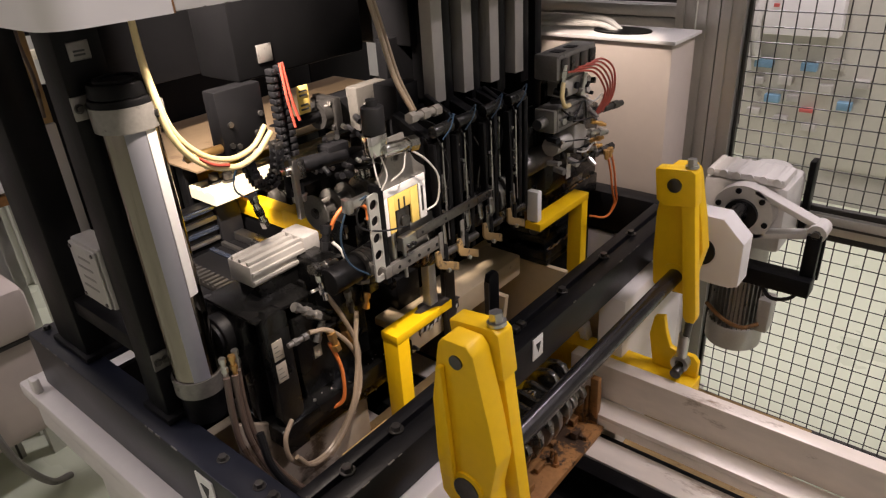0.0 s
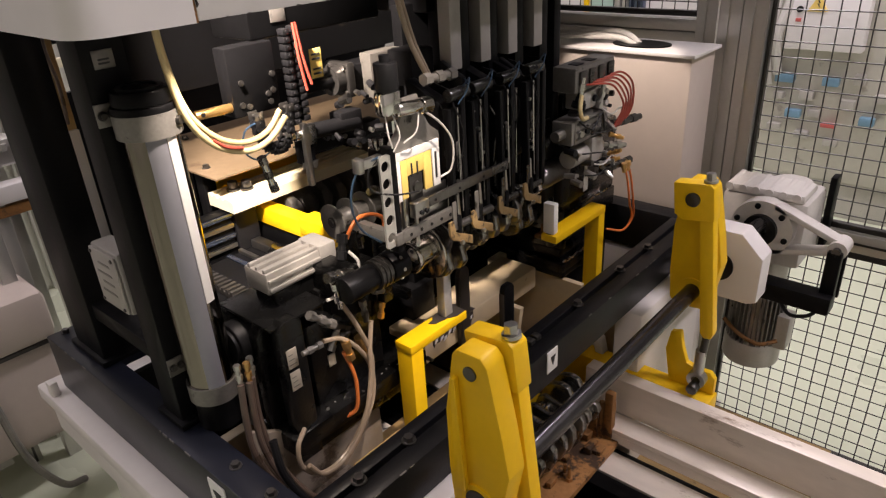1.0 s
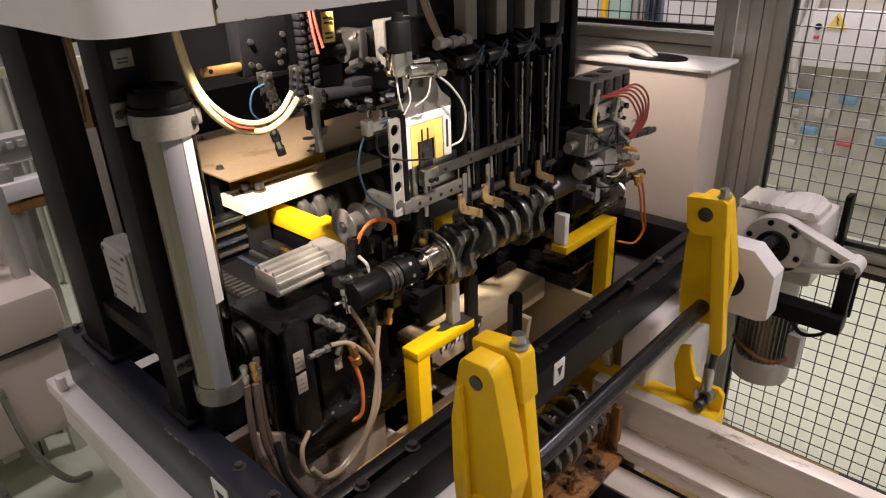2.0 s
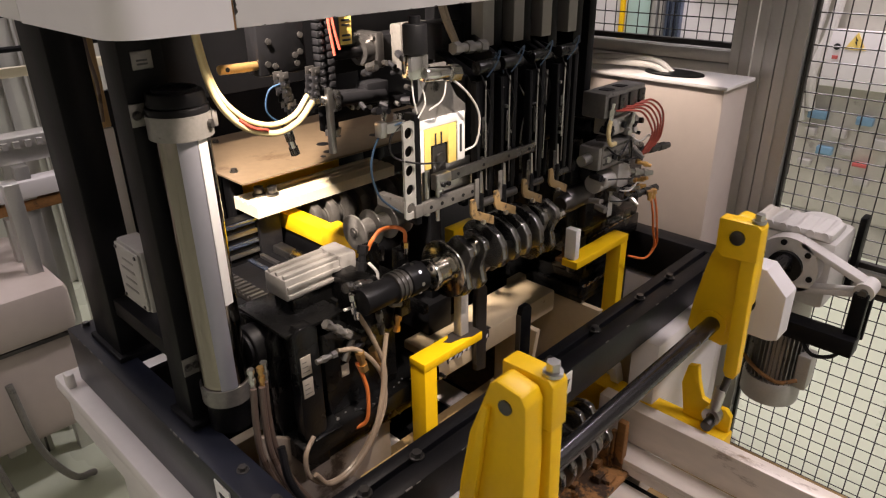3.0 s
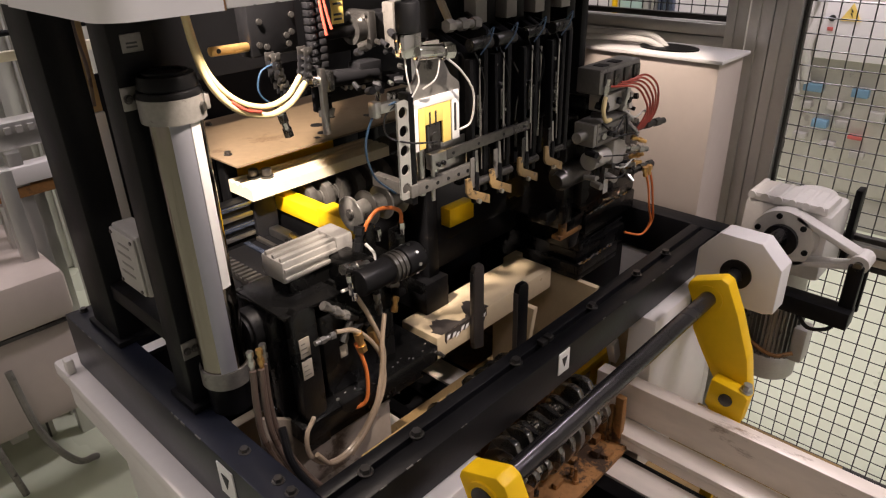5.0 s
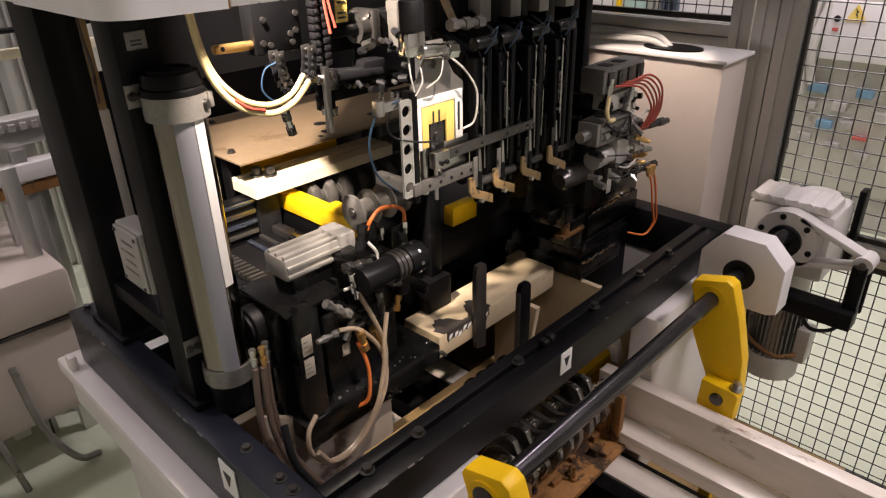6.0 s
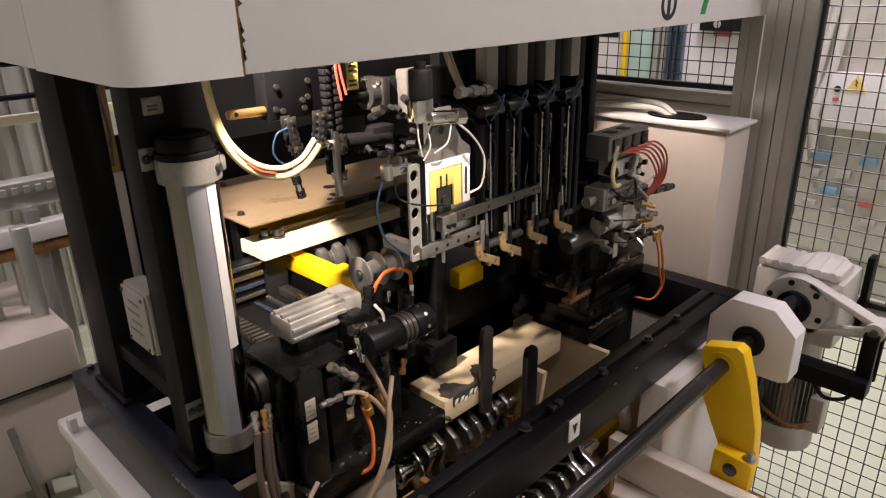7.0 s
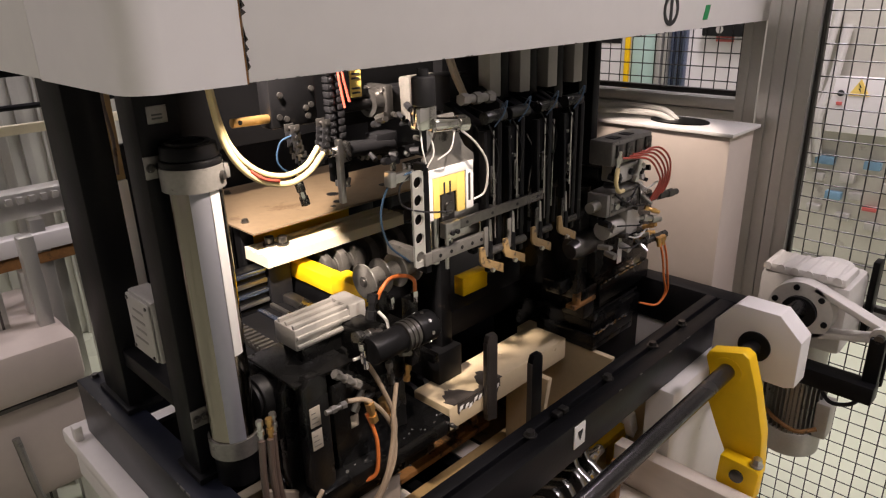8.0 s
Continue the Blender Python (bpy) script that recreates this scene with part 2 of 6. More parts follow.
def Tu(pts, r, seg=10, steps=8):
    """A hose along smooth points."""
    P = [Vector(p) for p in pts]
    Q = [2 * P[0] - P[1]] + P + [2 * P[-1] - P[-2]]
    path = []
    for i in range(1, len(Q) - 2):
        a, b, c, d = Q[i - 1:i + 3]
        for s in range(steps):
            u = s / steps
            path.append(0.5 * (2 * b + (c - a) * u + (2 * a - 5 * b + 4 * c - d) * u * u + (3 * b - a - 3 * c + d) * u ** 3))
    path.append(P[-1])
    bm = bmesh.new()
    rings = []
    side = None
    for i, p in enumerate(path):
        t = (path[min(i + 1, len(path) - 1)] - path[max(i - 1, 0)]).normalized()
        if side is None:
            side = t.orthogonal().normalized()
        side = (side - t * side.dot(t)).normalized()
        up = t.cross(side)
        rings.append([bm.verts.new(p + r * (side * math.cos(2 * math.pi * k / seg) + up * math.sin(2 * math.pi * k / seg))) for k in range(seg)])
    for a, b in zip(rings, rings[1:]):
        for k in range(seg):
            bm.faces.new((a[k], a[(k + 1) % seg], b[(k + 1) % seg], b[k]))
    bm.faces.new(rings[0][::-1])
    bm.faces.new(rings[-1])
    return bm


def bolt(name, x, y, z, r, parent, axis="z", material=None, h=None):
    """A hexagon head on a washer."""
    h = h or r * 1.1
    d = {"z": Vector((0, 0, 1)), "-x": Vector((-1, 0, 0)), "-y": Vector((0, -1, 0)), "x": Vector((1, 0, 0))}[axis]
    p = Vector((x, y, z))
    return part(name, [Cy(p, p + d * h * 0.25, r * 1.35, None, 18), Cy(p + d * h * 0.25, p + d * h, r, r * 0.93, 6)], material or DARKSTEEL, parent)

# ---- hall ----
solo("floor", B(-5, 8, -5, 9, -0.1, 0.0, 0), FLOOR, "pale green painted workshop floor", "floor", kind="structure")
solo("ceiling", B(-5, 8, -5, 9, 5.0, 5.1, 0), WALL, "pale hall ceiling high over the machines", "ceiling", kind="structure")
solo("wall_east", B(8, 8.2, -5, 9, 0, 5, 0), WALL, "plain pale hall wall", "wall", kind="structure")
solo("wall_west", B(-5.2, -5, -5, 9, 0, 5, 0), WALL, "plain pale hall wall", "wall", kind="structure")
solo("wall_north", B(-5, 8, 9, 9.2, 0, 5, 0), WALL, "plain pale hall wall", "wall", kind="structure")
solo("wall_south", B(-5, 8, -5.2, -5, 0, 5, 0), WALL, "plain pale hall wall", "wall", kind="structure")


def hall_light(x, y):
    t = thing("ceiling_light", (x, y, 4.94), "long white tube light under the hall ceiling", "ceiling light", "hall lights")
    part("housing", B(x - 0.8, x + 0.8, y - 0.16, y + 0.16, 4.96, 5.0), WALL, t)
    part("tube", Cy((x - 0.75, y + 0.14, 4.945), (x + 0.75, y + 0.14, 4.945), 0.013, None, 10), TUBE, t)


for hx, hy in ((-1.5, -1.0), (-1.5, 3.5), (2.6, -1.6), (3.6, 1.4), (1.0, 5.0)):
    hall_light(hx, hy)

# ---- white machine base ----
base = thing("machine_bed", (1.2, 1.2, 0), "off-white painted cast machine base under the black frame", "machine bed")
part("side_wall", [B(0.345, 0.42, 0.30, 1.80, 0.80, 0.845, 0.008), Pr([(0.36, 0.80), (0.36, 0.70), (0.44, 0.60), (0.44, 0.0), (0.5, 0.0), (0.5, 0.80)], "y", 0.30, 1.78, 0.004)], WHITE, base)
part("rear_wall", B(0.5, 1.95, 1.70, 1.76, 0.0, 0.80), WHITE, base)
part("end_wall", B(1.93, 1.99, 0.66, 1.76, 0.0, 0.845), WHITE, base)
part("cross_beam", B(1.04, 1.555, 1.035, 1.170, 0.835, 0.905, 0.006), CREAM, base, "cream cross beam with peeled oily paint")
random.seed(5)
ragged = [(1.06 + 0.19 * k / 26, 1.0355) for k in range(27)] + [(1.25 - 0.20 * k / 30, 1.073 + 0.028 * math.sin(k * 0.33) + 0.012 * (random.random() - 0.5)) for k in range(31)]
part("peeled_patch", Pr(ragged, "z", 0.9052, 0.9068, 0), PEEL, base, "dark patch of peeled paint")
ragged = [(1.07 + 0.17 * k / 24, 0.9052) for k in range(25)] + [(1.24 - 0.17 * k / 30, 0.893 - 0.014 * random.random() - 0.006 * (k % 3)) for k in range(31)]
part("paint_chips", Pr(ragged, "y", 1.0335, 1.0349, 0), PEEL, base, "chipped dark paint edge")
for k in range(9):
    cx0 = 1.075 + 0.018 * k + 0.012 * random.random()
    cz0 = 0.872 + 0.012 * random.random()
    part("paint_flake", Pr([(cx0, cz0), (cx0 + 0.012, cz0 + 0.004), (cx0 + 0.015, cz0 + 0.014), (cx0 + 0.004, cz0 + 0.012)], "y", 1.0325, 1.0334, 0), STICK, base)
part("gusset", Pr([(0.90, 0.862), (1.17, 0.862), (1.17, 0.40), (1.04, 0.40)], "x", 1.60, 1.62), CREAM, base)
part("gusset", Pr([(1.0, 0.83), (1.16, 0.83), (1.16, 0.40), (1.06, 0.40)], "x", 1.42, 1.44), CREAM, base)
part("gusset", Pr([(0.70, 0.86), (0.86, 0.86), (0.86, 0.30), (0.70, 0.30)], "x", 1.66, 1.68), CREAM, base)
part("inner_panel", B(1.52, 1.93, 1.17, 1.20, 0.2, 0.90), CREAM, base)
part("inner_panel", B(0.5, 0.88, 1.19, 1.22, 0.2, 0.85), CREAM, base)
# Sheet added before the white rear wall to give the tunnel its shade.
part("tunnel_back", B(0.5, 1.93, 1.60, 1.62, 0.34, 0.86, 0), BLACK, base, "added black sheet standing in for the tunnel's shade")
part("front_wall", B(1.50, 1.93, 0.655, 0.735, 0.30, 0.893, 0.006), WHITE, base)
part("front_wall", B(0.50, 0.80, 0.655, 0.735, 0.30, 0.893, 0.006), WHITE, base)
part("chute", Pr([(0.50, 1.0), (0.58, 0.95), (0.66, 0.895), (0.84, 0.84), (0.84, 0.50), (0.50, 0.50)], "y", 1.005, 1.02), GRIME, base)
part("chute", B(0.50, 0.72, 0.76, 1.0, 0.74, 0.755, 0.002), GRIME, base)
part("channel", B(0.66, 0.80, 0.80, 0.90, 0.755, 0.86, 0.003), WOODY, base, "ochre grimy channel")
part("drip_tray", B(0.86, 1.52, 0.80, 1.19, 0.536, 0.556, 0.002), WOODY, base, "brown oily drip tray")
part("lug", B(0.352, 0.372, 1.70, 1.73, 0.84, 0.885, 0.004), WHITE, base)
part("well_floor", B(0.5, 1.95, 0.2, 1.7, 0.30, 0.34, 0), WOODY, base, "grimy floor of the machine well")

# ---- black frame ----
frame_thing = thing("gantry", (1.2, 1.2, 0.8), "blue-black painted steel frame round the machine well", "gantry")
part("front_beam", [B(0.46, 1.93, 0.745, 0.775, 0.93, 1.0, 0.002), B(0.46, 1.93, 0.690, 0.733, 0.90, 0.998, 0.002), B(0.46, 1.93, 0.731, 0.747, 0.90, 0.985, 0)], FRONTBEAM, frame_thing)
part("side_beam", B(0.392, 0.460, 0.20, 1.73, 0.845, 1.0, 0.003), BEAM, frame_thing)
part("side_beam", B(1.93, 2.0, 0.66, 1.73, 0.86, 1.0, 0.003), FRONTBEAM, frame_thing)
part("rear_beam", B(0.46, 1.93, 1.66, 1.73, 0.86, 0.998, 0.003), BEAM, frame_thing)
for bx in (0.55, 0.68, 0.99, 1.30, 1.523, 1.69):
    bolt("bolt", bx, 0.740, 0.999, 0.011, frame_thing)
for bx in (1.085, 1.11):
    part("bracket", B(bx - 0.009, bx + 0.009, 0.728, 0.748, 1.0, 1.012, 0.002), DARKSTEEL, frame_thing)
for by in (1.71, 0.95, 0.84, 0.80):
    bolt("bolt", 0.432, by, 0.999, 0.009, frame_thing)
part("clip", B(0.438, 0.468, 1.60, 1.63, 1.0, 1.018, 0.003), DARKSTEEL, frame_thing)


random.seed(77)
for k in range(14):
    wx = 0.50 + 1.38 * random.random()
    wl = 0.004 + 0.014 * random.random()
    part("worn_edge", B(wx, wx + wl, 0.6893, 0.6905 + 0.002 * random.random(), 0.9972, 0.9986, 0), OILGREY, frame_thing)
for k in range(10):
    wy = 0.66 + 1.0 * random.random()
    part("worn_edge", B(0.3913, 0.3935, wy, wy + 0.005 + 0.015 * random.random(), 0.9975 - 0.003 * random.random(), 1.0005, 0), OILGREY, frame_thing)


def arrow_plate(x0, x1, y0, y1, z0, z1, face, parent):
    pl = part("arrow_plate", B(x0, x1, y0, y1, z0, z1, 0.0005), STICK, parent, "white plate with a black arrow")
    if face == "y":
        cx, cz, w, h = (x0 + x1) / 2, (z0 + z1) / 2, (x1 - x0) * 0.24, (z1 - z0) * 0.22
        part("arrow", Pr([(cx - w, cz + h), (cx + w, cz + h), (cx, cz - h)], "y", y0 - 0.0015, y0 - 0.0003, 0), INK, pl)
    else:
        cy, cz, w, h = (y0 + y1) / 2, (z0 + z1) / 2, (y1 - y0) * 0.24, (z1 - z0) * 0.22
        part("arrow", Pr([(cy - w, cz + h), (cy + w, cz + h), (cy, cz - h)], "x", x0 - 0.0015, x0 - 0.0003, 0), INK, pl)


arrow_plate(1.082, 1.124, 0.6865, 0.6895, 0.936, 0.994, "y", frame_thing)
arrow_plate(0.3885, 0.3915, 0.93, 0.985, 0.91, 0.985, "x", frame_thing)


def column(x, y, w, d):
    c = part("column", B(x, x + w, y, y + d, 1.0, 2.6, 0.004), BLACK, frame_thing)
    part("foot_plate", B(x - 0.01, x + w + 0.02, y - 0.015, y + d + 0.01, 1.0, 1.014, 0.002), BLACK, c)
    return c


column(0.43, 1.48, 0.075, 0.15)
colB = column(0.43, 1.13, 0.075, 0.075)
part("name_plate", B(0.4485, 0.483, 1.1275, 1.1298, 1.709, 1.738, 0.001), OILGREY, colB, "small worn maker's plate")
for pz in (1.716, 1.722):
    part("print_bar", B(0.456, 0.474, 1.1266, 1.1274, pz, pz + 0.003, 0), INK, colB)
column(1.80, 1.42, 0.09, 0.12)
jb = part("junction_box", [B(0.430, 0.475, 1.225, 1.338, 1.225, 1.360, 0.006), B(0.424, 0.430, 1.229, 1.334, 1.230, 1.355, 0.003)], CAST, frame_thing, "pale grey junction box")
for jy in (1.238, 1.325):
    for jz in (1.239, 1.346):
        part("box_screw", Cy((0.424, jy, jz), (0.4215, jy, jz), 0.004, None, 10), DARKSTEEL, jb)
for k in range(4):
    part("print_bar", B(0.4232, 0.4239, 1.255, 1.315 - 0.012 * (k % 2), 1.262 + 0.021 * k, 1.267 + 0.021 * k, 0), OILGREY, jb)
part("cross_brace", B(0.44, 0.50, 1.205, 1.48, 1.12, 1.16), BLACK, frame_thing)

# ---- top enclosure ----
enc = thing("top_enclosure", (1.3, 1.2, 1.785), "white sheet-metal cover over the machine with worn seams", "machine cover")
EX, EY, EZ = 0.327, 0.862, 1.788
corner = [(EX + 0.05 - 0.05 * math.cos(a * math.pi / 16), EY + 0.05 - 0.05 * math.sin(a * math.pi / 16)) for a in range(9)]
part("corner_panel", Pr([(EX, 1.20)] + corner + [(0.488, EY), (0.488, EY + 0.003), (EX + 0.05, EY + 0.003), (EX + 0.003, EY + 0.05), (EX + 0.003, 1.20)], "z", EZ, 2.5, 0), PANEL, enc)
part("front_panel", B(0.492, 2.40, EY, EY + 0.004, EZ + 0.002, 2.5, 0.001), PANEL, enc)
part("side_panel", B(EX, EX + 0.004, 1.204, 1.80, EZ + 0.002, 2.5, 0.001), PANEL, enc)
part("seam_strip", B(0.4885, 0.4915, EY + 0.001, EY + 0.006, EZ, 2.5, 0), RUST, enc, "rusty seam")
part("bottom_flange", [B(EX + 0.05, 2.4, EY + 0.005, EY + 0.05, EZ + 0.004, EZ + 0.008, 0), B(EX + 0.005, EX + 0.05, EY + 0.05, 1.8, EZ + 0.004, EZ + 0.008, 0)], BLACK, enc)
part("rear_panel", B(EX, 2.4, 1.80, 1.81, EZ + 0.02, 2.5, 0), PANEL, enc)
part("end_panel", B(2.4, 2.41, EY, 1.81, EZ + 0.02, 2.5, 0), PANEL, enc)
part("roof", B(EX, 2.41, EY, 1.81, 2.5, 2.52, 0), PANEL, enc)
random.seed(91)
for k in range(34):
    sx = 0.40 + 1.55 * random.random()
    part("edge_scuff", Pr([(sx, EZ + 0.0015), (sx + 0.006 + 0.012 * random.random(), EZ + 0.0015), (sx + 0.006, EZ + 0.0022 + 0.002 * random.random())], "y", EY - 0.0012, EY - 0.0002, 0), PEEL, enc)
for k in range(16):
    sz = EZ + 0.01 + 0.17 * random.random()
    part("seam_chip", Pr([(0.4915, sz), (0.4925 + 0.006 * random.random(), sz + 0.004), (0.4915, sz + 0.008 + 0.008 * random.random())], "y", EY - 0.0012, EY - 0.0002, 0), PEEL, enc)
part("emblem", Ring((1.70, EY - 0.0015, 1.845), (1.70, EY - 0.0003, 1.845), 0.040, 0.028), INK, enc, "dark ring emblem")
part("emblem_bar", B(1.693, 1.707, EY - 0.0015, EY - 0.0003, 1.815, 1.872, 0), INK, enc)
part("green_mark", Pr([(1.885, 1.812), (1.913, 1.812), (1.927, 1.85), (1.899, 1.85)], "y", EY - 0.0015, EY - 0.0003, 0), GREENP, enc, "slanted green mark")
# Unseen housings for the spots; the second belongs to the added fill.
for lx, ly, lz in ((0.383, 0.942, 2.345), (0.583, 0.912, 1.860), (1.68, 1.04, 1.95)):
    lamp_t = thing("lamp_fixture", (lx, ly, lz), "round metal lamp, unseen under the machine cover", "work lamp", "work lamps")
    part("pole", Cy((lx, ly, lz + 0.02), (lx, ly, 2.5), 0.010, None, 12), STEEL, lamp_t)
    part("shade", Ring((lx + 0.010, ly + 0.004, lz - 0.010), (lx + 0.026, ly + 0.010, lz - 0.036), 0.035, 0.030, 32), BLACK, lamp_t)
    part("reflector", Cy((lx, ly, lz + 0.02), (lx + 0.009, ly + 0.003, lz - 0.009), 0.02, 0.035, 28), CAST, lamp_t)

# Housing made up to carry the added gripper fill, out of view.
lx, ly, lz = 0.693, 0.225, 2.645
lamp_t = thing("lamp_fixture", (lx, ly, lz), "unseen spot lamp added overhead to light the gripper front", "work lamp", "work lamps")
part("hanger", Cy((lx, ly, lz + 0.015), (lx, ly, 5.0), 0.010, None, 12), STEEL, lamp_t)
part("shade", Ring((lx + 0.002, ly + 0.008, lz - 0.004), (lx + 0.006, ly + 0.024, lz - 0.034), 0.035, 0.030, 32), BLACK, lamp_t)
part("reflector", Cy((lx, ly, lz + 0.02), (lx + 0.001, ly + 0.006, lz - 0.003), 0.02, 0.035, 28), CAST, lamp_t)

# ---- balance cylinder ----
cyl = thing("balance_cylinder", (0.505, 1.11, 1.0), "polished chrome vertical cylinder clamped to the black column", "pneumatic cylinder")
CX, CYY = 0.495, 1.094
# Barrel darkened, and a grey strip laid on, to paint in chrome reflections.
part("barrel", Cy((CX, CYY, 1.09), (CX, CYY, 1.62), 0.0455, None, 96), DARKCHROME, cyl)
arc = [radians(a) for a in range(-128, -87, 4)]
part("reading_strip", Pr([(CX + 0.0475 * math.cos(a), CYY + 0.0475 * math.sin(a)) for a in arc] + [(CX + 0.0450 * math.cos(a), CYY + 0.0450 * math.sin(a)) for a in arc[::-1]], "z", 1.105, 1.599, 0), GREYREFLECT, cyl, "grey reflection on the chrome, put in as a strip")
# This strip paints the bright highlight down the barrel's right side.
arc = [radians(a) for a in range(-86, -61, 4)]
part("polished_strip", Pr([(CX + 0.0475 * math.cos(a), CYY + 0.0475 * math.sin(a)) for a in arc] + [(CX + 0.0450 * math.cos(a), CYY + 0.0450 * math.sin(a)) for a in arc[::-1]], "z", 1.285, 1.599, 0), CHROMELIGHT, cyl, "bright highlight on the chrome, put in as a strip")
part("lower_clamp", [Ring((CX, CYY, 1.066), (CX, CYY, 1.104), 0.0495, 0.044, 48), B(CX + 0.043, CX + 0.058, CYY - 0.014, CYY + 0.014, 1.07, 1.10)], OILGREY, cyl)
part("upper_clamp", [Ring((CX, CYY, 1.600), (CX, CYY, 1.640), 0.053, 0.044, 48), B(CX + 0.045, CX + 0.062, CYY - 0.015, CYY + 0.015, 1.606, 1.634)], OILGREY, cyl)
part("clamp_screw", Cy((CX + 0.028, CYY - 0.040, 1.621), (CX + 0.034, CYY - 0.047, 1.621), 0.008, None, 18), DARKSTEEL, cyl)
part("cap", [Cy((CX, CYY, 1.638), (CX, CYY, 1.652), 0.0515, None, 48, 0.003), Cy((CX, CYY, 1.652), (CX, CYY, 1.676), 0.049, 0.046, 48, 0.004), Ring((CX, CYY, 1.676), (CX, CYY, 1.680), 0.036, 0.028, 40)], BLACK, cyl)
part("foot", Cy((CX, CYY, 1.0), (CX, CYY, 1.068), 0.043, None, 32), BLACK, cyl)
for z in (1.142, 1.638):
    part("clamp_plate", B(0.4295, 0.470, 1.1255, 1.1295, z - 0.019, z + 0.019, 0.001), OILGREY, cyl)
    for xx in (0.439, 0.455):
        bolt("screw", xx, 1.1255, z, 0.006, cyl, "-y")

# ---- white electrical cabinet beside the machine ----
cab = thing("cabinet", (2.2, 0.95, 0), "beige painted steel cabinet standing behind the machine", "cabinet")
# Beige body also carries the machine's shade; white lid keeps the top light.
part("body", B(2.05, 2.235, 0.81, 1.35, 0.0, 1.468, 0.006), BEIGE, cab)
part("lid", B(2.036, 2.25, 0.797, 1.37, 1.469, 1.481, 0.003), PANEL, cab)
part("cable_port", [Pr([(2.14 + 0.060 * math.cos(a * 0.262), 1.02 + 0.10 * math.sin(a * 0.262)) for a in range(24)], "z", 1.4815, 1.486, 0)], BLACK, cab)
for dx, dz in ((0.0, 0.0), (0.03, 0.012)):
    solo("cable", Tu([(2.13 + dx, 1.03, 1.475), (2.125 + dx, 1.09, 1.500 + dz), (2.10 + dx, 1.19, 1.506 + dz), (2.07 + dx, 1.30, 1.502 + dz), (2.03 + dx, 1.45, 1.496)], 0.010), GREYHOSE, "thick grey cable entering the cabinet top", "cable", "cabinet cables")

# ---- guard fence ----
FX = 2.345


def post(x, y, s, z1, name="fence_post"):
    t = thing(name, (x, y, 0), "grey aluminium profile fence post with long grooves", "post", "fence posts")
    h = s / 2
    g = 0.005
    prof = [(x - h, y - h), (x - g, y - h), (x - g, y - h + 0.008), (x + g, y - h + 0.008), (x + g, y - h), (x + h, y - h), (x + h, y + h), (x + g, y + h), (x + g, y + h - 0.008), (x - g, y + h - 0.008), (x - g, y + h), (x - h, y + h), (x - h, y + g), (x - h + 0.008, y + g), (x - h + 0.008, y - g), (x - h, y - g)]
    part("profile", Pr(prof, "z", 0.0, z1, 0), ALU, t)
    part("base_plate", B(x - h - 0.02, x + h + 0.02, y - h - 0.02, y + h + 0.02, 0, 0.012), STEEL, t)
    return t


post(2.345, 0.805, 0.072, 2.4)
post(2.41, 0.905, 0.07, 2.4)
post(2.345, 0.7275, 0.075, 2.4)
post(FX, -0.62, 0.05, 2.4)


def mesh_panel(x, y0, y1, z0, z1, pitch, r, label):
    t = thing("mesh_fence", (x, (y0 + y1) / 2, z0), label, "fence", "fence panels")
    part("frame", [B(x - 0.012, x + 0.012, y0, y1, z0, z0 + 0.02), B(x - 0.012, x + 0.012, y0, y1, z1 - 0.02, z1), B(x - 0.012, x + 0.012, y0, y0 + 0.012, z0, z1), B(x - 0.012, x + 0.012, y1 - 0.012, y1, z0, z1)], ALU if x > 2.5 else WIRE, t)
    ny, nz = int((y1 - y0) / pitch), int((z1 - z0) / pitch)
    for i in range(1, ny):
        y = y0 + (y1 - y0) * i / ny
        part("wire", Cy((x, y, z0), (x, y, z1), r, None, 6), WIRE, t)
    for k in range(1, nz):
        z = z0 + (z1 - z0) * k / nz
        part("wire", Cy((x - 2 * r, y0, z), (x - 2 * r, y1, z), r, None, 6), WIRE, t)


mesh_panel(FX, -0.59, 0.688, 0.0, 0.835, 0.047, 0.0021, "black welded wire mesh fence panel, lower")
mesh_panel(FX, -0.59, 0.688, 0.91, 2.3, 0.047, 0.0021, "black welded wire mesh fence panel, upper")
mesh_panel(2.42, 0.945, 1.75, 1.535, 2.3, 0.047, 0.0021, "black wire mesh window panel in a profile frame")
rail = thing("fence_rail", (FX, 0.0, 0.87), "grey aluminium profile rail between fence posts", "rail", "fence rails")
part("profile", B(FX - 0.02, FX + 0.02, -0.595, 0.689, 0.84, 0.905, 0.003), ALU, rail)
part("groove", B(FX - 0.0215, FX - 0.0195, -0.59, 0.685, 0.868, 0.876, 0), DARKSTEEL, rail)
rail = thing("fence_rail", (2.4, 1.2, 1.55), "grey aluminium profile rail below the mesh window", "rail", "fence rails")
part("profile", [B(2.38, 2.44, 0.942, 1.75, 1.455, 1.488, 0.003), B(2.385, 2.44, 0.942, 1.75, 1.490, 1.530, 0.003)], ALU, rail)
rail = thing("fence_rail", (2.4, 1.2, 1.44), "grey aluminium profile rail below the mesh window", "rail", "fence rails")
part("profile", [B(2.38, 2.44, 0.942, 1.75, 1.38, 1.41, 0.003), B(2.39, 2.43, 1.12, 1.16, 1.41, 1.455, 0.002)], ALU, rail)

# ---- beyond the fence ----
panel = thing("control_cabinet", (4.7, 0.5, 0), "white control cabinet with small blue and grey devices across the aisle", "control cabinet")
part("body", B(4.60, 5.05, -0.77, 1.32, 0.25, 2.3, 0.01), MUTED, panel)
part("plinth", B(4.65, 5.0, -0.72, 1.27, 0.0, 0.25, 0.004), CAST, panel)
part("device_box", B(4.50, 4.595, 0.81, 1.23, 1.06, 1.38, 0.008), PANEL, panel, "white switch box")
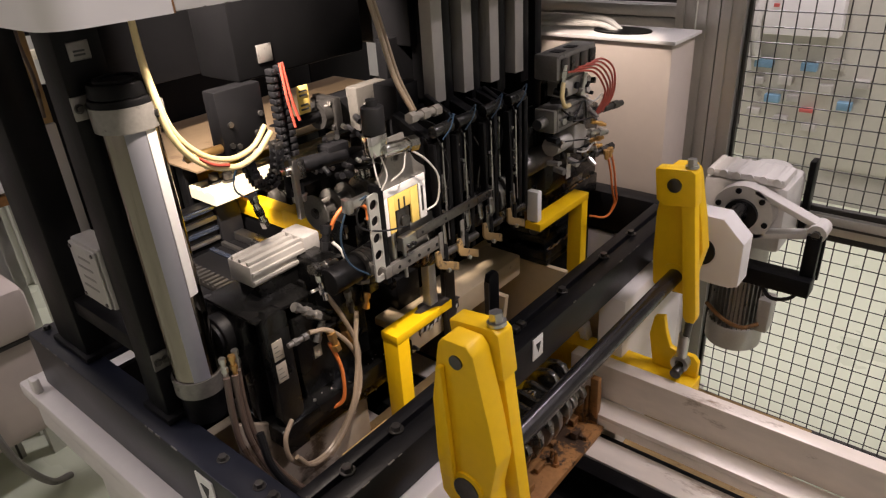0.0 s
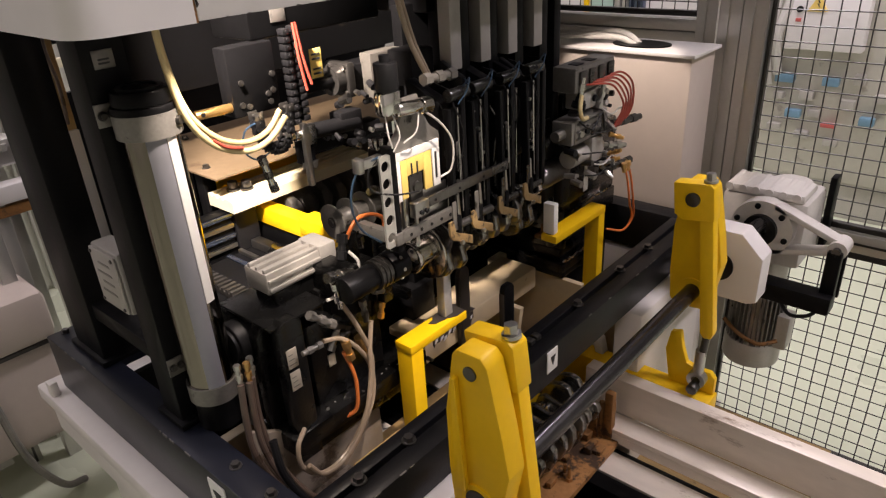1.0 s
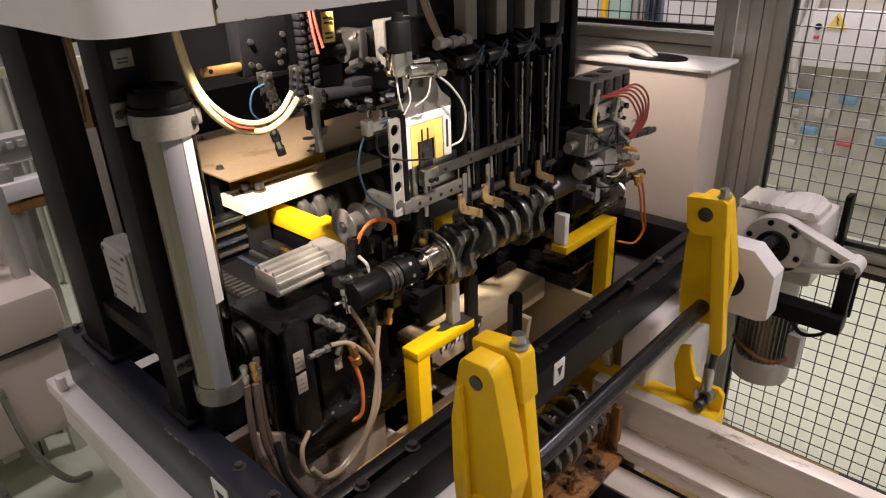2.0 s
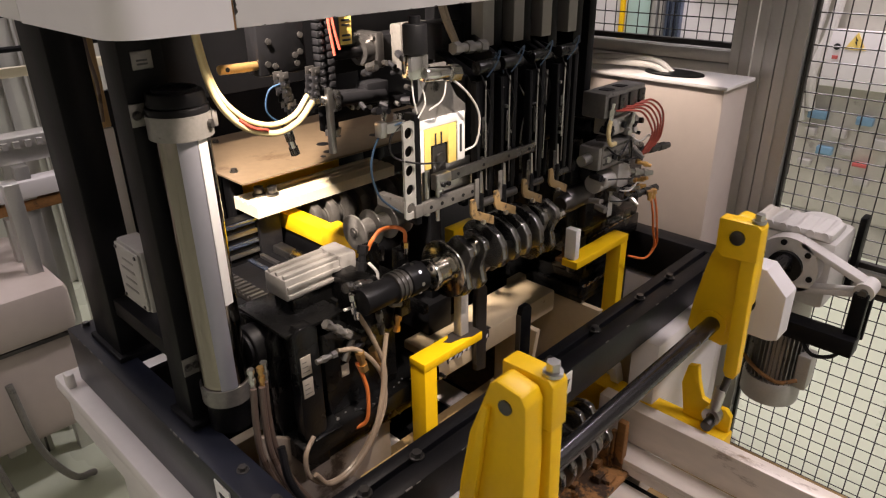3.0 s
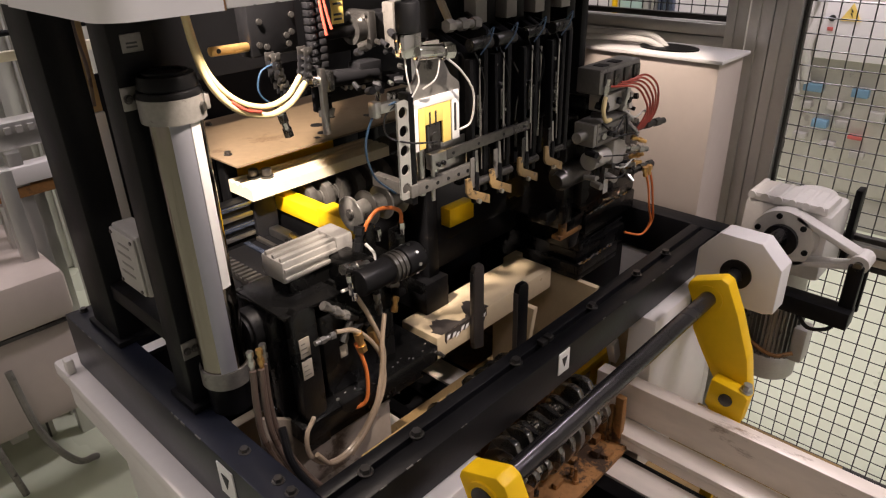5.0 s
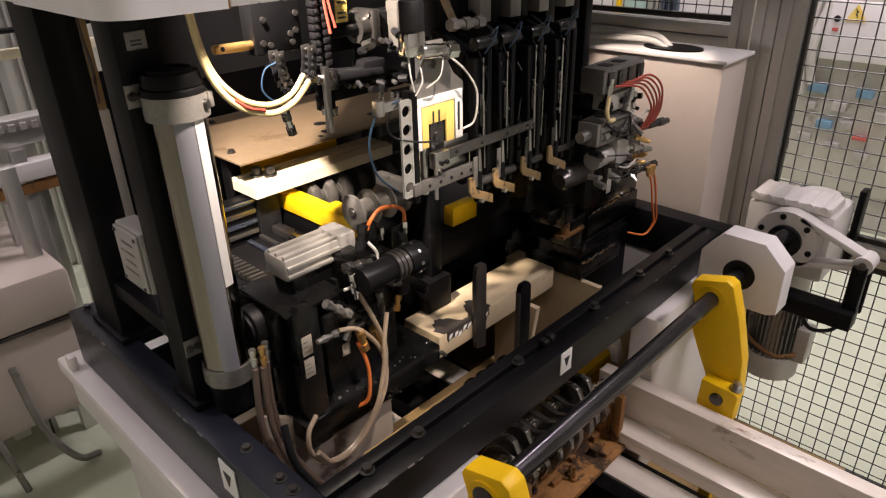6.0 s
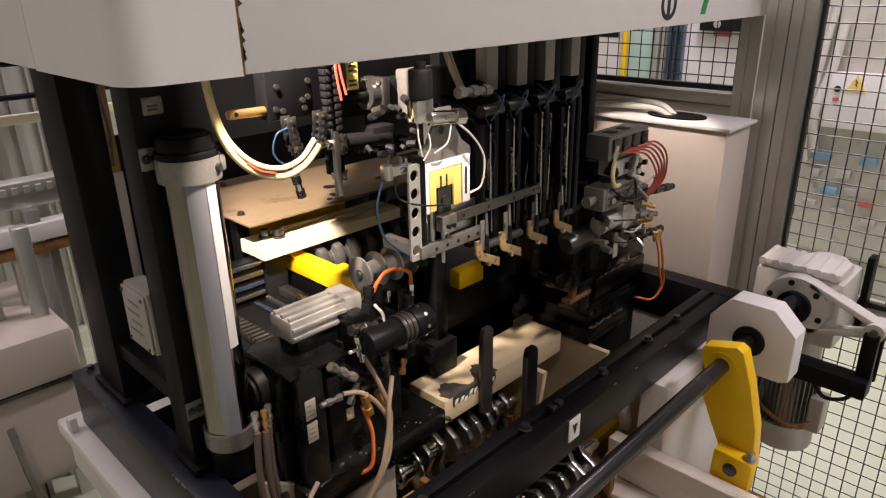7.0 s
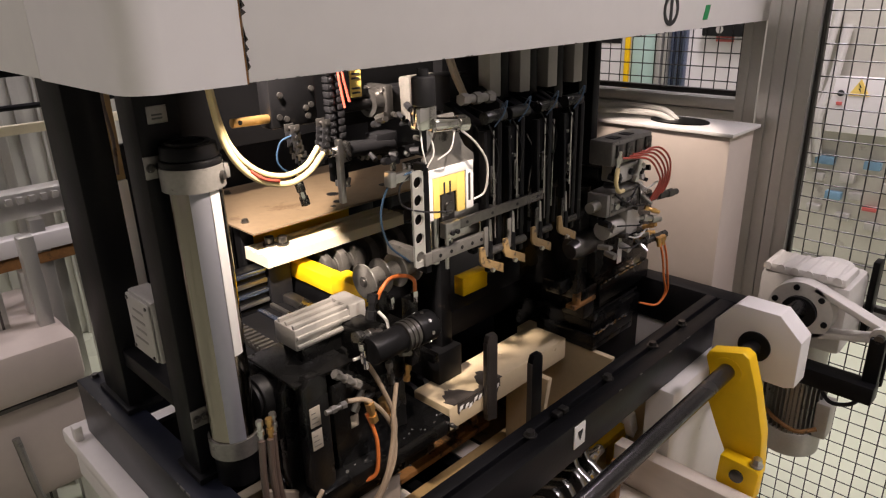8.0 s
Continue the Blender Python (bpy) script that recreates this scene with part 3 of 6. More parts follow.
part("lamp_lens", Cy((4.50, 1.17, 1.29), (4.488, 1.17, 1.29), 0.018, None, 16), MATT, panel)
part("key_switch", B(4.488, 4.499, 1.155, 1.185, 1.22, 1.24, 0.001), REDBOX, panel)
part("warning_sign", Pr([(1.02, 1.28), (1.13, 1.28), (1.075, 1.377)], "x", 4.494, 4.499, 0.0), AMBER, panel, "yellow triangle warning sign")
part("warning_mark", Pr([(1.067, 1.30), (1.083, 1.323), (1.075, 1.323), (1.084, 1.354), (1.066, 1.328), (1.075, 1.328)], "x", 4.491, 4.4935, 0), INK, panel)
for dy, dz, w, h, m in ((1.21, 0.873, 0.11, 0.05, BLUEBOX), (0.95, 0.873, 0.09, 0.05, BLUEBOX), (1.13, 0.66, 0.09, 0.05, BLUEBOX), (0.92, 0.61, 0.08, 0.025, REDBOX), (1.07, 0.78, 0.08, 0.055, CAST), (1.23, 0.765, 0.06, 0.045, CAST), (1.01, 0.675, 0.07, 0.045, CAST), (0.84, 0.75, 0.08, 0.055, CAST), (1.23, 0.565, 0.08, 0.04, CAST), (0.89, 0.505, 0.08, 0.045, CAST), (1.06, 0.535, 0.08, 0.045, CAST), (0.80, 0.90, 0.06, 0.06, CAST), (0.72, 0.66, 0.08, 0.05, BLUEBOX), (0.66, 0.80, 0.09, 0.05, CAST)):
    part("device", B(4.55, 4.60, dy - w / 2, dy + w / 2, dz - h / 2, dz + h / 2, 0.005), m, panel)
for pts, rr in (([(4.56, 1.26, 0.90), (4.49, 1.27, 1.13), (4.52, 1.23, 1.36), (4.57, 1.21, 1.67)], 0.028), ([(4.56, 1.30, 0.83), (4.49, 1.31, 1.05), (4.52, 1.29, 1.44), (4.57, 1.27, 1.75)], 0.021)):
    solo("wrapped_hose", Tu(pts, rr), GREYHOSE, "pale plastic-wrapped hose beside the control cabinet", "hose", "wrapped hoses")


def far_machine(x0, x1, y0, y1, z1, accent, wy=0.35):
    t = thing("machine_tool", ((x0 + x1) / 2, (y0 + y1) / 2, 0), "pale grey machine tool standing across the hall aisle", "machine", "machines across the aisle")
    part("body", B(x0, x1, y0, y1, 0.1, z1, 0.02), PANEL, t)
    part("window", B(x0 - 0.008, x0 - 0.001, y0 + wy, y0 + wy + 0.40, z1 - 0.75, z1 - 0.45, 0.004), MATT, t, "dark viewing window")
    part("door_handle", Cy((x0 - 0.03, y1 - 0.2, 1.0), (x0 - 0.03, y1 - 0.2, 1.3), 0.012, None, 12), STEEL, t)
    part("plinth", B(x0 + 0.05, x1 - 0.05, y0 + 0.05, y1 - 0.05, 0, 0.1), BLACK, t)
    part("stripe", B(x0 - 0.004, x0 - 0.0005, y0 + 0.05, y1 - 0.05, z1 - 0.16, z1 - 0.10, 0), accent, t)
    return t


mt = far_machine(5.4, 6.6, 2.02, 3.6, 2.2, BLUEBOX, 1.15)
part("monitor", [B(5.30, 5.36, 2.10, 2.42, 1.535, 1.70, 0.012), B(5.36, 5.40, 2.22, 2.30, 1.58, 1.64, 0.0)], MATT, mt, "black operator monitor")
part("emblem", Cy((5.2995, 2.28, 1.585), (5.295, 2.28, 1.585), 0.028, None, 20), CAST, mt)
part("red_label", B(5.39, 5.3985, 2.20, 2.34, 1.49, 1.53, 0.002), REDBOX, mt, "red label below the monitor")
part("hose_rack", [B(5.34, 5.399, 2.56 + 0.05 * k, 2.585 + 0.05 * k, 0.9, 1.60, 0.004) for k in range(4)], BLUETINT, mt, "dark blue-grey pipes on the machine side")
part("pale_panel", B(5.385, 5.399, 2.84, 3.06, 0.9, 1.55, 0.004), GREENGLASS, mt, "pale green machine panel")
part("yellow_post", B(5.36, 5.399, 3.075, 3.11, 0.5, 1.9, 0.004), YELLOW, mt)
part("profile", [B(5.33, 5.38, 2.76, 2.80, 0.1, 2.0, 0.003), B(5.33, 5.38, 2.70, 2.735, 0.1, 2.0, 0.003)], ALU, mt)
far_machine(6.0, 7.0, 1.5, 1.85, 2.3, REDBOX)
far_machine(5.6, 6.6, 4.2, 6.0, 2.4, BLUEBOX)

# ---- left background: neighbouring conveyor machine ----
nb = thing("neighbour_machine", (0.2, 2.6, 0), "beige rounded machine body standing beyond the frame", "machine")
part("body", B(-0.9, 0.575, 2.475, 3.1, 0.20, 0.60, 0.03), BEIGE, nb)
part("lid", B(-0.9, 0.60, 2.45, 3.1, 0.602, 0.80, 0.035), BEIGE, nb)
part("lid_seam", B(-0.89, 0.59, 2.462, 3.09, 0.592, 0.606, 0.0), DARKSTEEL, nb)
part("pipe", Tu([(0.33, 2.44, 0.5), (0.35, 2.38, 0.25), (0.42, 2.36, 0.08), (0.50, 2.40, 0.02)], 0.013), OILGREY, nb)
part("pipe", Tu([(0.20, 2.44, 0.4), (0.22, 2.40, 0.2), (0.24, 2.38, 0.03)], 0.012), OILGREY, nb)
part("leg", B(-0.3, -0.2, 2.5, 2.6, 0, 0.22), CAST, nb)
part("leg", B(0.4, 0.5, 2.9, 3.0, 0, 0.22), CAST, nb)
tr = thing("transfer_track", (0.2, 2.9, 0), "grey transfer track with toothed rack and white rail", "conveyor")
part("rack_rail", B(-0.8, 1.2, 2.85, 2.95, 1.14, 1.24, 0.006), ALU, tr)
for k in range(46):
    part("tooth", B(-0.8 + 0.04 * k, -0.78 + 0.04 * k, 2.832, 2.85, 1.20, 1.225, 0), CAST, tr)
part("white_rail", B(-0.8, 1.2, 2.78, 2.86, 1.02, 1.09, 0.01), PANEL, tr)
part("brown_rail", B(-0.8, 1.2, 2.79, 2.85, 0.97, 1.01, 0.004), RUST, tr)
part("upper_rail", B(-0.8, 1.2, 3.3, 3.34, 1.38, 1.42, 0.004), BONE, tr)
part("chain_rail", B(-0.8, 1.2, 3.5, 3.6, 1.60, 1.68, 0.004), BLACK, tr)
for k in range(9):
    part("post", B(-0.7 + 0.2 * k, -0.66 + 0.2 * k, 3.4, 3.44, 0.0, 2.4, 0.003), ALU, tr)
for k in range(3):
    part("leg", B(0.52 + 0.09 * k, 0.57 + 0.09 * k, 2.6 + 0.2 * k, 2.65 + 0.2 * k, 0.0, 1.14, 0.003), ALU, tr)
gd = thing("guard_window", (0.12, 2.62, 0.0), "grey framed guard with a dark mesh pane", "guard")
part("guard_frame", [B(-0.42, 0.34, 2.60, 2.64, 0.93, 0.99, 0.003), B(0.28, 0.34, 2.60, 2.64, 0.10, 0.93, 0.003), B(-0.42, -0.36, 2.60, 2.64, 0.10, 0.93, 0.003)], CAST, gd)
part("pane", B(-0.36, 0.28, 2.615, 2.625, 0.55, 0.93, 0), MATT, gd)
for k in range(13):
    part("wire", Cy((-0.34 + 0.05 * k, 2.610, 0.55), (-0.34 + 0.05 * k, 2.610, 0.93), 0.003, None, 6), CAST, gd)
for k in range(7):
    part("wire", Cy((-0.36, 2.606, 0.58 + 0.05 * k), (0.28, 2.606, 0.58 + 0.05 * k), 0.003, None, 6), CAST, gd)
for k in range(2):
    px0, py0 = 0.40 + 0.13 * k, 2.68 + 0.08 * k
    ps = thing("machine_post", (px0, py0, 0), "grey aluminium profile post below the track", "post", "track posts")
    part("profile", B(px0, px0 + 0.045, py0, py0 + 0.045, 0.0, 0.966, 0.003), ALU, ps)
    part("groove", B(px0 + 0.018, px0 + 0.027, py0 - 0.0015, py0 - 0.0001, 0.0, 0.96, 0), DARKSTEEL, ps)
    part("clamp", B(px0 - 0.01, px0 + 0.055, py0 - 0.015, py0 - 0.002, 0.62 + 0.12 * k, 0.68 + 0.12 * k, 0.003), CAST, ps)
part("pneumatic_pipe", Cy((-0.8, 3.25, 1.50), (1.2, 3.25, 1.50), 0.012, None, 10), BLACK, tr)
for k in range(6):
    part("white_clip", B(-0.6 + 0.22 * k, -0.55 + 0.22 * k, 3.22, 3.24, 1.28, 1.47, 0.003), STICK, tr)
    part("carrier", B(-0.7 + 0.3 * k, -0.58 + 0.3 * k, 3.44, 3.5, 1.66, 1.70, 0.004), DARKSTEEL, tr)
dp = thing("cable_duct", (0.655, 1.91, 0), "white cable duct standing behind the black columns", "cable duct")
part("duct", B(0.638, 0.672, 1.895, 1.93, 0.0, 1.44, 0.003), PANEL, dp)
part("wooden_packing", B(0.640, 0.670, 1.90, 1.925, 1.441, 1.80, 0.003), WOODY, dp, "brown stained packing strip")
part("pipe", Tu([(0.648, 1.893, 1.46), (0.652, 1.888, 1.56), (0.645, 1.890, 1.66), (0.655, 1.892, 1.78)], 0.005), BROWNHOSE, dp)
scr = thing("back_screen", (0.2, 4.2, 0), "grey ribbed metal guard screen behind the track", "screen")
part("sheet", B(-2.0, 2.3, 4.2, 4.22, 0.0, 2.6, 0.002), ALU, scr)
for k in range(38):
    part("rib", B(-2.0 + 0.11 * k, -1.96 + 0.11 * k, 4.17, 4.199, 0.0, 2.6, 0), ALU, scr)

# ---- lift gear: torque shaft with two swing arms, links, cradle ----
SY, SZ, RAD, LEN, PINY = 0.54, 0.999, 0.265, 0.51, 0.49
XN0, XN1, XF0, XF1 = 0.645, 0.690, 1.530, 1.574

swing = thing("swing_arm_shaft", (0, SY, SZ), "black torque shaft with two thick yellow swing arms", "swing arm shaft")
part("shaft", [Cy((XN1, SY, SZ), (XF0, SY, SZ), 0.0205, None, 40), Cy((XF1, SY, SZ), (2.05, SY, SZ), 0.0205, None, 32)], SHAFT, swing)


def arm_profile(k=0.0):
    c = lambda u, v: (SY + u, SZ + v)
    return [c(-0.034, 0.285), c(-0.022, 0.300), c(0.026, 0.300), c(0.036, 0.288), c(0.060, 0.17), c(0.064, 0.05), c(0.060, -0.035), c(0.046, -0.050), c(-0.038, -0.050), c(-0.050, -0.036), c(-0.048, 0.008), c(-0.066, 0.085), c(-0.056, 0.16)]


for x0, x1, side in ((XN0, XN1, -1), (XF0, XF1, 1)):
    a = part("arm", Pr(arm_profile(), "x", x0, x1, 0.004), YELLOW, swing)
    xo = x0 if side < 0 else x1
    part("clamp_hub", Ring((x0 - 0.004, SY, SZ), (x1 + 0.004, SY, SZ), 0.036, 0.0206, 32), YELLOW, a)
    part("shaft_end", Cy((xo + 0.006 * side, SY, SZ), (xo - 0.01 * side, SY, SZ), 0.026, None, 28), DARKSTEEL, a)
    part("pin", Cy((x0 - 0.003, SY, SZ + RAD), (x1 + 0.003, SY, SZ + RAD), 0.0125, None, 24), DARKSTEEL, a)
    part("rib", Pr([(SY + 0.02, SZ + 0.02), (SY + 0.05, SZ + 0.02), (SY + 0.035, SZ + 0.25), (SY + 0.025, SZ + 0.25)], "x", xo, xo + 0.012 * side, 0.002), YELLOW, a)


def link_thing(x0, x1):
    """The pin end stands at the origin of the thing; the rod hangs down."""
    t = thing("lift_link", ((x0 + x1) / 2, SY, SZ + RAD), "yellow lift link with a black rod end and a bolted head", "link", "lift links")
    p = lambda u, v: (SY + u, SZ + RAD + v)
    part("head", Pr([p(-0.05, -0.052), p(-0.05, 0.030), p(-0.040, 0.040), p(0.048, 0.040), p(0.048, -0.040), p(0.030, -0.055)], "x", x0, x1, 0.004), YELLOW, t)
    part("bar", Pr([p(-0.046, -0.05), p(-0.012, -0.05), p(-0.012, -0.36), p(-0.020, -0.375), p(-0.040, -0.375), p(-0.046, -0.36)], "x", x0 + 0.006, x1 - 0.004, 0.003), YELLOW, t)
    part("pin", [Cy((x0 - 0.006, SY, SZ + RAD), (x1 + 0.004, SY, SZ + RAD), 0.0175, None, 28, 0.002)], DARKSTEEL, t)
    xm = (x0 + x1) / 2
    part("nut", [Cy((xm, SY - 0.035, SZ + RAD + 0.040), (xm, SY - 0.035, SZ + RAD + 0.046), 0.016, None, 24), Cy((xm, SY - 0.035, SZ + RAD + 0.046), (xm, SY - 0.035, SZ + RAD + 0.062), 0.012, 0.0115, 6)], STEEL, t)
    part("threaded_rod", Cy((xm, SY - 0.026, SZ + RAD - 0.37), (xm, SY - 0.004, SZ + RAD - LEN + 0.02), 0.010, None, 16), DARKSTEEL, t)
    part("rod_end", [Ring((xm - 0.012, SY, SZ + RAD - LEN), (xm + 0.012, SY, SZ + RAD - LEN), 0.024, 0.012, 28), Cy((xm, SY - 0.012, SZ + RAD - 0.42), (xm, SY - 0.003, SZ + RAD - LEN + 0.022), 0.014, None, 20)], STEEL, t)
    return t


link_near, link_far = link_thing(0.694, 0.734), link_thing(1.486, 1.526)

LIFT0 = 0.74
lift = thing("lift_cradle", (1.3, 0.93, LIFT0), "yellow steel lift cradle with two hooked support arms", "lift cradle")
LY = 0.93
hk = part("hook_arm", B(0.860, 1.055, LY - 0.030, LY + 0.020, 1.024, 1.046, 0.002), YELLOW, lift)
part("hook_post", B(0.861, 0.900, LY - 0.029, LY + 0.018, 0.60, 1.0235, 0.002), YELLOW, hk)
hk = part("hook_arm", B(1.45, 1.727, LY - 0.030, LY + 0.020, 1.062, 1.084, 0.002), YELLOW, lift)
part("hook_post", B(1.689, 1.726, LY - 0.029, LY + 0.018, 0.60, 1.0615, 0.002), YELLOW, hk)
part("worn_top", Pr([(0.965, LY - 0.010), (1.0, LY - 0.016), (1.02, LY - 0.028), (1.053, LY - 0.028), (1.053, LY + 0.019), (0.985, LY + 0.019), (0.975, LY + 0.008), (0.955, LY + 0.004)], "z", 1.0462, 1.0475, 0), PEEL, lift, "paint worn to bare metal")
part("rest_block", Pr([(0.998, 1.048), (1.026, 1.048), (1.024, 1.175), (1.012, 1.182), (1.0, 1.175)], "y", LY - 0.012, LY + 0.012, 0.002), CAST, lift)
part("rest_block", [B(1.456, 1.478, LY - 0.018, LY + 0.018, 1.0845, 1.175, 0.003)], STICK, lift, "white plastic rest block")
part("rest_bolt", Cy((1.466, LY, 1.045), (1.466, LY, 1.085), 0.012, None, 12), DARKSTEEL, lift)
part("cross_bar", [B(0.70, 1.80, LY + 0.03, LY + 0.08, 0.60, 0.68, 0.003)], YELLOW, lift)
for x0 in (0.70, 1.505):
    b = part("carry_arm", [B(x0 - 0.022, x0 + 0.045, 0.445, LY + 0.03, 0.60, 0.705, 0.005)], YELLOW, lift)
    part("clevis", Pr([(0.450, 0.705), (0.575, 0.705), (0.592, 0.80), (0.582, 0.86), (0.555, 0.868), (0.545, 0.82), (0.53, 0.778), (0.50, 0.770), (0.465, 0.772), (0.450, 0.755)], "x", x0 + 0.022, x0 + 0.040, 0.003), YELLOW, b)
    part("clevis_pin", Cy((x0 - 0.035, PINY, LIFT0), (x0 + 0.042, PINY, LIFT0), 0.0145, None, 24, 0.002), DARKSTEEL, b)
part("foot_pad", B(1.20, 1.26, 0.80, 0.85, 0.60, 0.705), YELLOW, lift)
part("foot_bar", B(1.18, 1.22, 0.80, 0.96, 0.60, 0.65), YELLOW, lift)


# ---- crankshafts ----
def crankshaft(y, z, spin=0.0):
    x0 = 0.905
    t = thing("crankshaft", (1.15, y, z), "oily forged steel crankshaft with bright ground journals", "crankshaft", "crankshafts")

    def rot(u, v, a):
        return (y + u * math.cos(a) - v * math.sin(a), z + u * math.sin(a) + v * math.cos(a))

    part("flange", [Cy((x0, y, z), (x0 + 0.014, y, z), 0.036, None, 36, 0.002), Cy((x0 + 0.014, y, z), (x0 + 0.045, y, z), 0.030, None, 32)], GROUND, t)
    for k in range(6):
        a = k * math.pi / 3
        part("flange_hole", Cy((x0 - 0.001, y + 0.024 * math.cos(a), z + 0.024 * math.sin(a)), (x0 + 0.004, y + 0.024 * math.cos(a), z + 0.024 * math.sin(a)), 0.005, None, 10), MATT, t)
    part("signal_ring", [Cy((x0 + 0.046, y, z), (x0 + 0.052, y, z), 0.066, None, 48, 0.001)], GROUND, t)
    start, pitch = x0 + 0.056, 0.089
    R = 0.037
    phases = [0, math.pi, math.pi, 0]
    web = [(-0.030, 0.052), (-0.018, 0.063), (0.018, 0.063), (0.030, 0.052), (0.036, 0.010), (0.060, -0.015), (0.058, -0.035), (0.042, -0.058), (0.018, -0.069), (-0.018, -0.069), (-0.042, -0.058), (-0.058, -0.035), (-0.060, -0.015), (-0.036, 0.010)]
    for i in range(4):
        xs = start + i * pitch
        a = spin + phases[i]
        part("main_journal", Cy((xs - 0.004, y, z), (xs + 0.022, y, z), 0.027, None, 28), GROUND, t)
        for w0 in (xs + 0.020, xs + 0.068):
            part("web", Pr([rot(u * 1.12, v * 1.12, a) for u, v in web], "x", w0, w0 + 0.019, 0.004), FORGED, t)
        py, pz = rot(0, R, a)
        part("crankpin", Cy((xs + 0.037, py, pz), (xs + 0.070, py, pz), 0.024, None, 28), GROUND, t)
    xe = start + 4 * pitch
    part("main_journal", Cy((xe - 0.006, y, z), (xe + 0.024, y, z), 0.027, None, 28), GROUND, t)
    part("nose", [Cy((xe + 0.024, y, z), (xe + 0.048, y, z), 0.020, None, 24, 0.001), Cy((xe + 0.048, y, z), (xe + 0.085, y, z), 0.015, None, 24, 0.002)], GROUND, t)
    return t


CRZ = 1.24
crank_lifted = crankshaft(LY, CRZ, 0.5)
FRONTY, FRONTZ = 0.735, 0.70
crank_front = crankshaft(FRONTY, FRONTZ, 1.9)


def pallet(y, z):
    t = thing("pallet", (1.15, y, z - 0.155), "rust-brown steel pallet with upright support pegs", "pallet", "pallets")
    part("plate", B(0.90, 1.415, y - 0.105, y + 0.085, z - 0.155, z - 0.135, 0.003), RUST, t)
    for x in (0.99, 1.345):
        part("vee_support", Pr([(y - 0.05, z - 0.135), (y + 0.05, z - 0.135), (y + 0.04, z - 0.02), (y, z - 0.045), (y - 0.04, z - 0.02)], "x", x - 0.006, x + 0.008, 0.002), RUST, t)
    for x, yy in ((0.94, -0.075), (1.375, -0.075), (1.36, -0.05), (0.95, 0.065), (1.375, 0.06), (1.17, 0.065)):
        part("peg", [Cy((x, y + yy, z - 0.135), (x, y + yy, z - 0.02), 0.008, None, 14, 0.002), Cy((x, y + yy, z - 0.135), (x, y + yy, z - 0.12), 0.013, None, 6)], RUST, t)
    part("side_guide", B(1.352, 1.372, y - 0.085, y - 0.060, z - 0.135, z + 0.02, 0.003), RUST, t)
    part("side_guide", B(0.935, 0.955, y - 0.085, y - 0.060, z - 0.135, z + 0.01, 0.003), RUST, t)
    for k in range(22):
        random.seed(700 + k)
        sx, sy, sh = 0.92 + 0.46 * random.random(), y - 0.095 + 0.15 * random.random(), 0.006 + 0.022 * random.random()
        if k % 3:
            part("pad", B(sx, sx + 0.02 + 0.03 * random.random(), sy, sy + 0.012 + 0.02 * random.random(), z - 0.135, z - 0.135 + sh, 0.002), RUST, t)
        else:
            part("stud", [Cy((sx, sy, z - 0.135), (sx, sy, z - 0.125), 0.010, None, 6), Cy((sx, sy, z - 0.125), (sx, sy, z - 0.11 + sh), 0.005, None, 10)], RUST if k % 2 else DARKSTEEL, t)
    return t


pallet_front = pallet(FRONTY, FRONTZ)
pallet_rear = pallet(LY, CRZ - 0.52)

# ---- conveyor ----
conv = thing("conveyor", (1.2, 0.4, 0), "white-painted roller chain conveyor with stained side rails", "conveyor")
part("side_rail", [B(1.43, 1.475, -0.9, 0.78, 0.60, 0.715, 0.004)], RAILPAINT, conv, "off-white side rail with scratched edge")
part("rail_ledge", [B(1.36, 1.43, -0.9, 0.78, 0.585, 0.60, 0.002), B(1.36, 1.385, -0.9, 0.70, 0.555, 0.585, 0.003)], RAILPAINT, conv)
part("inner_rail", B(1.27, 1.355, -0.9, 1.5, 0.50, 0.53, 0.003), RAILPAINT, conv)
part("chain", B(1.21, 1.26, -0.9, 1.5, 0.49, 0.535, 0.004), BLACK, conv)
part("inner_rail", B(0.96, 1.05, -0.9, 1.5, 0.50, 0.53, 0.003), RAILPAINT, conv)
part("chain", B(1.06, 1.10, -0.9, 1.5, 0.49, 0.535, 0.004), BLACK, conv)
part("side_rail", [B(0.80, 0.845, -0.9, 0.68, 0.60, 0.715, 0.004)], RAILPAINT, conv)
part("bed", B(0.82, 1.46, -0.9, 1.5, 0.36, 0.44, 0.004), BLACK, conv)
for yy in (-0.7, 0.3):
    for xx in (0.82, 1.43):
        part("leg", B(xx, xx + 0.05, yy, yy + 0.05, 0, 0.37, 0.003), WHITE, conv)
part("sensor_bracket", [Pr([(1.37, 0.765), (1.45, 0.755), (1.475, 0.80), (1.40, 0.80)], "y", 0.80, 0.84, 0.002)], STICK, conv, "bent white sensor bracket")
part("sensor", Pr([(1.50, 0.76), (1.53, 0.77), (1.555, 0.70), (1.53, 0.68)], "y", 0.775, 0.80, 0.002), PANEL, conv)

for px, py, z0, z1, nm in ((1.19, 1.025, 1.09, 1.066, "worn"), (1.15, 0.85, 1.09, 1.092, "plain")):
    g = thing("guide_post", (px, py, z0), "dark flat guide post bolted to the cream beam" if nm == "worn" else "dark flat guide post standing in the well", "guide post", "guide posts")
    part("bar", Pr([(px - 0.02, z0 - 0.28), (px + 0.018, z0 - 0.29), (px + 0.02, z1 - 0.012), (px + 0.012, z1), (px - 0.014, z1), (px - 0.02, z1 - 0.012)], "y", py - 0.008, py + 0.008, 0.002), PEEL if nm == "worn" else BLACK, g)
    part("wear_strip", B(px - 0.0225, px - 0.0202, py - 0.007, py + 0.007, z0 - 0.26, z1 - 0.02, 0.0005), DARKSTEEL if nm == "worn" else PEEL, g)

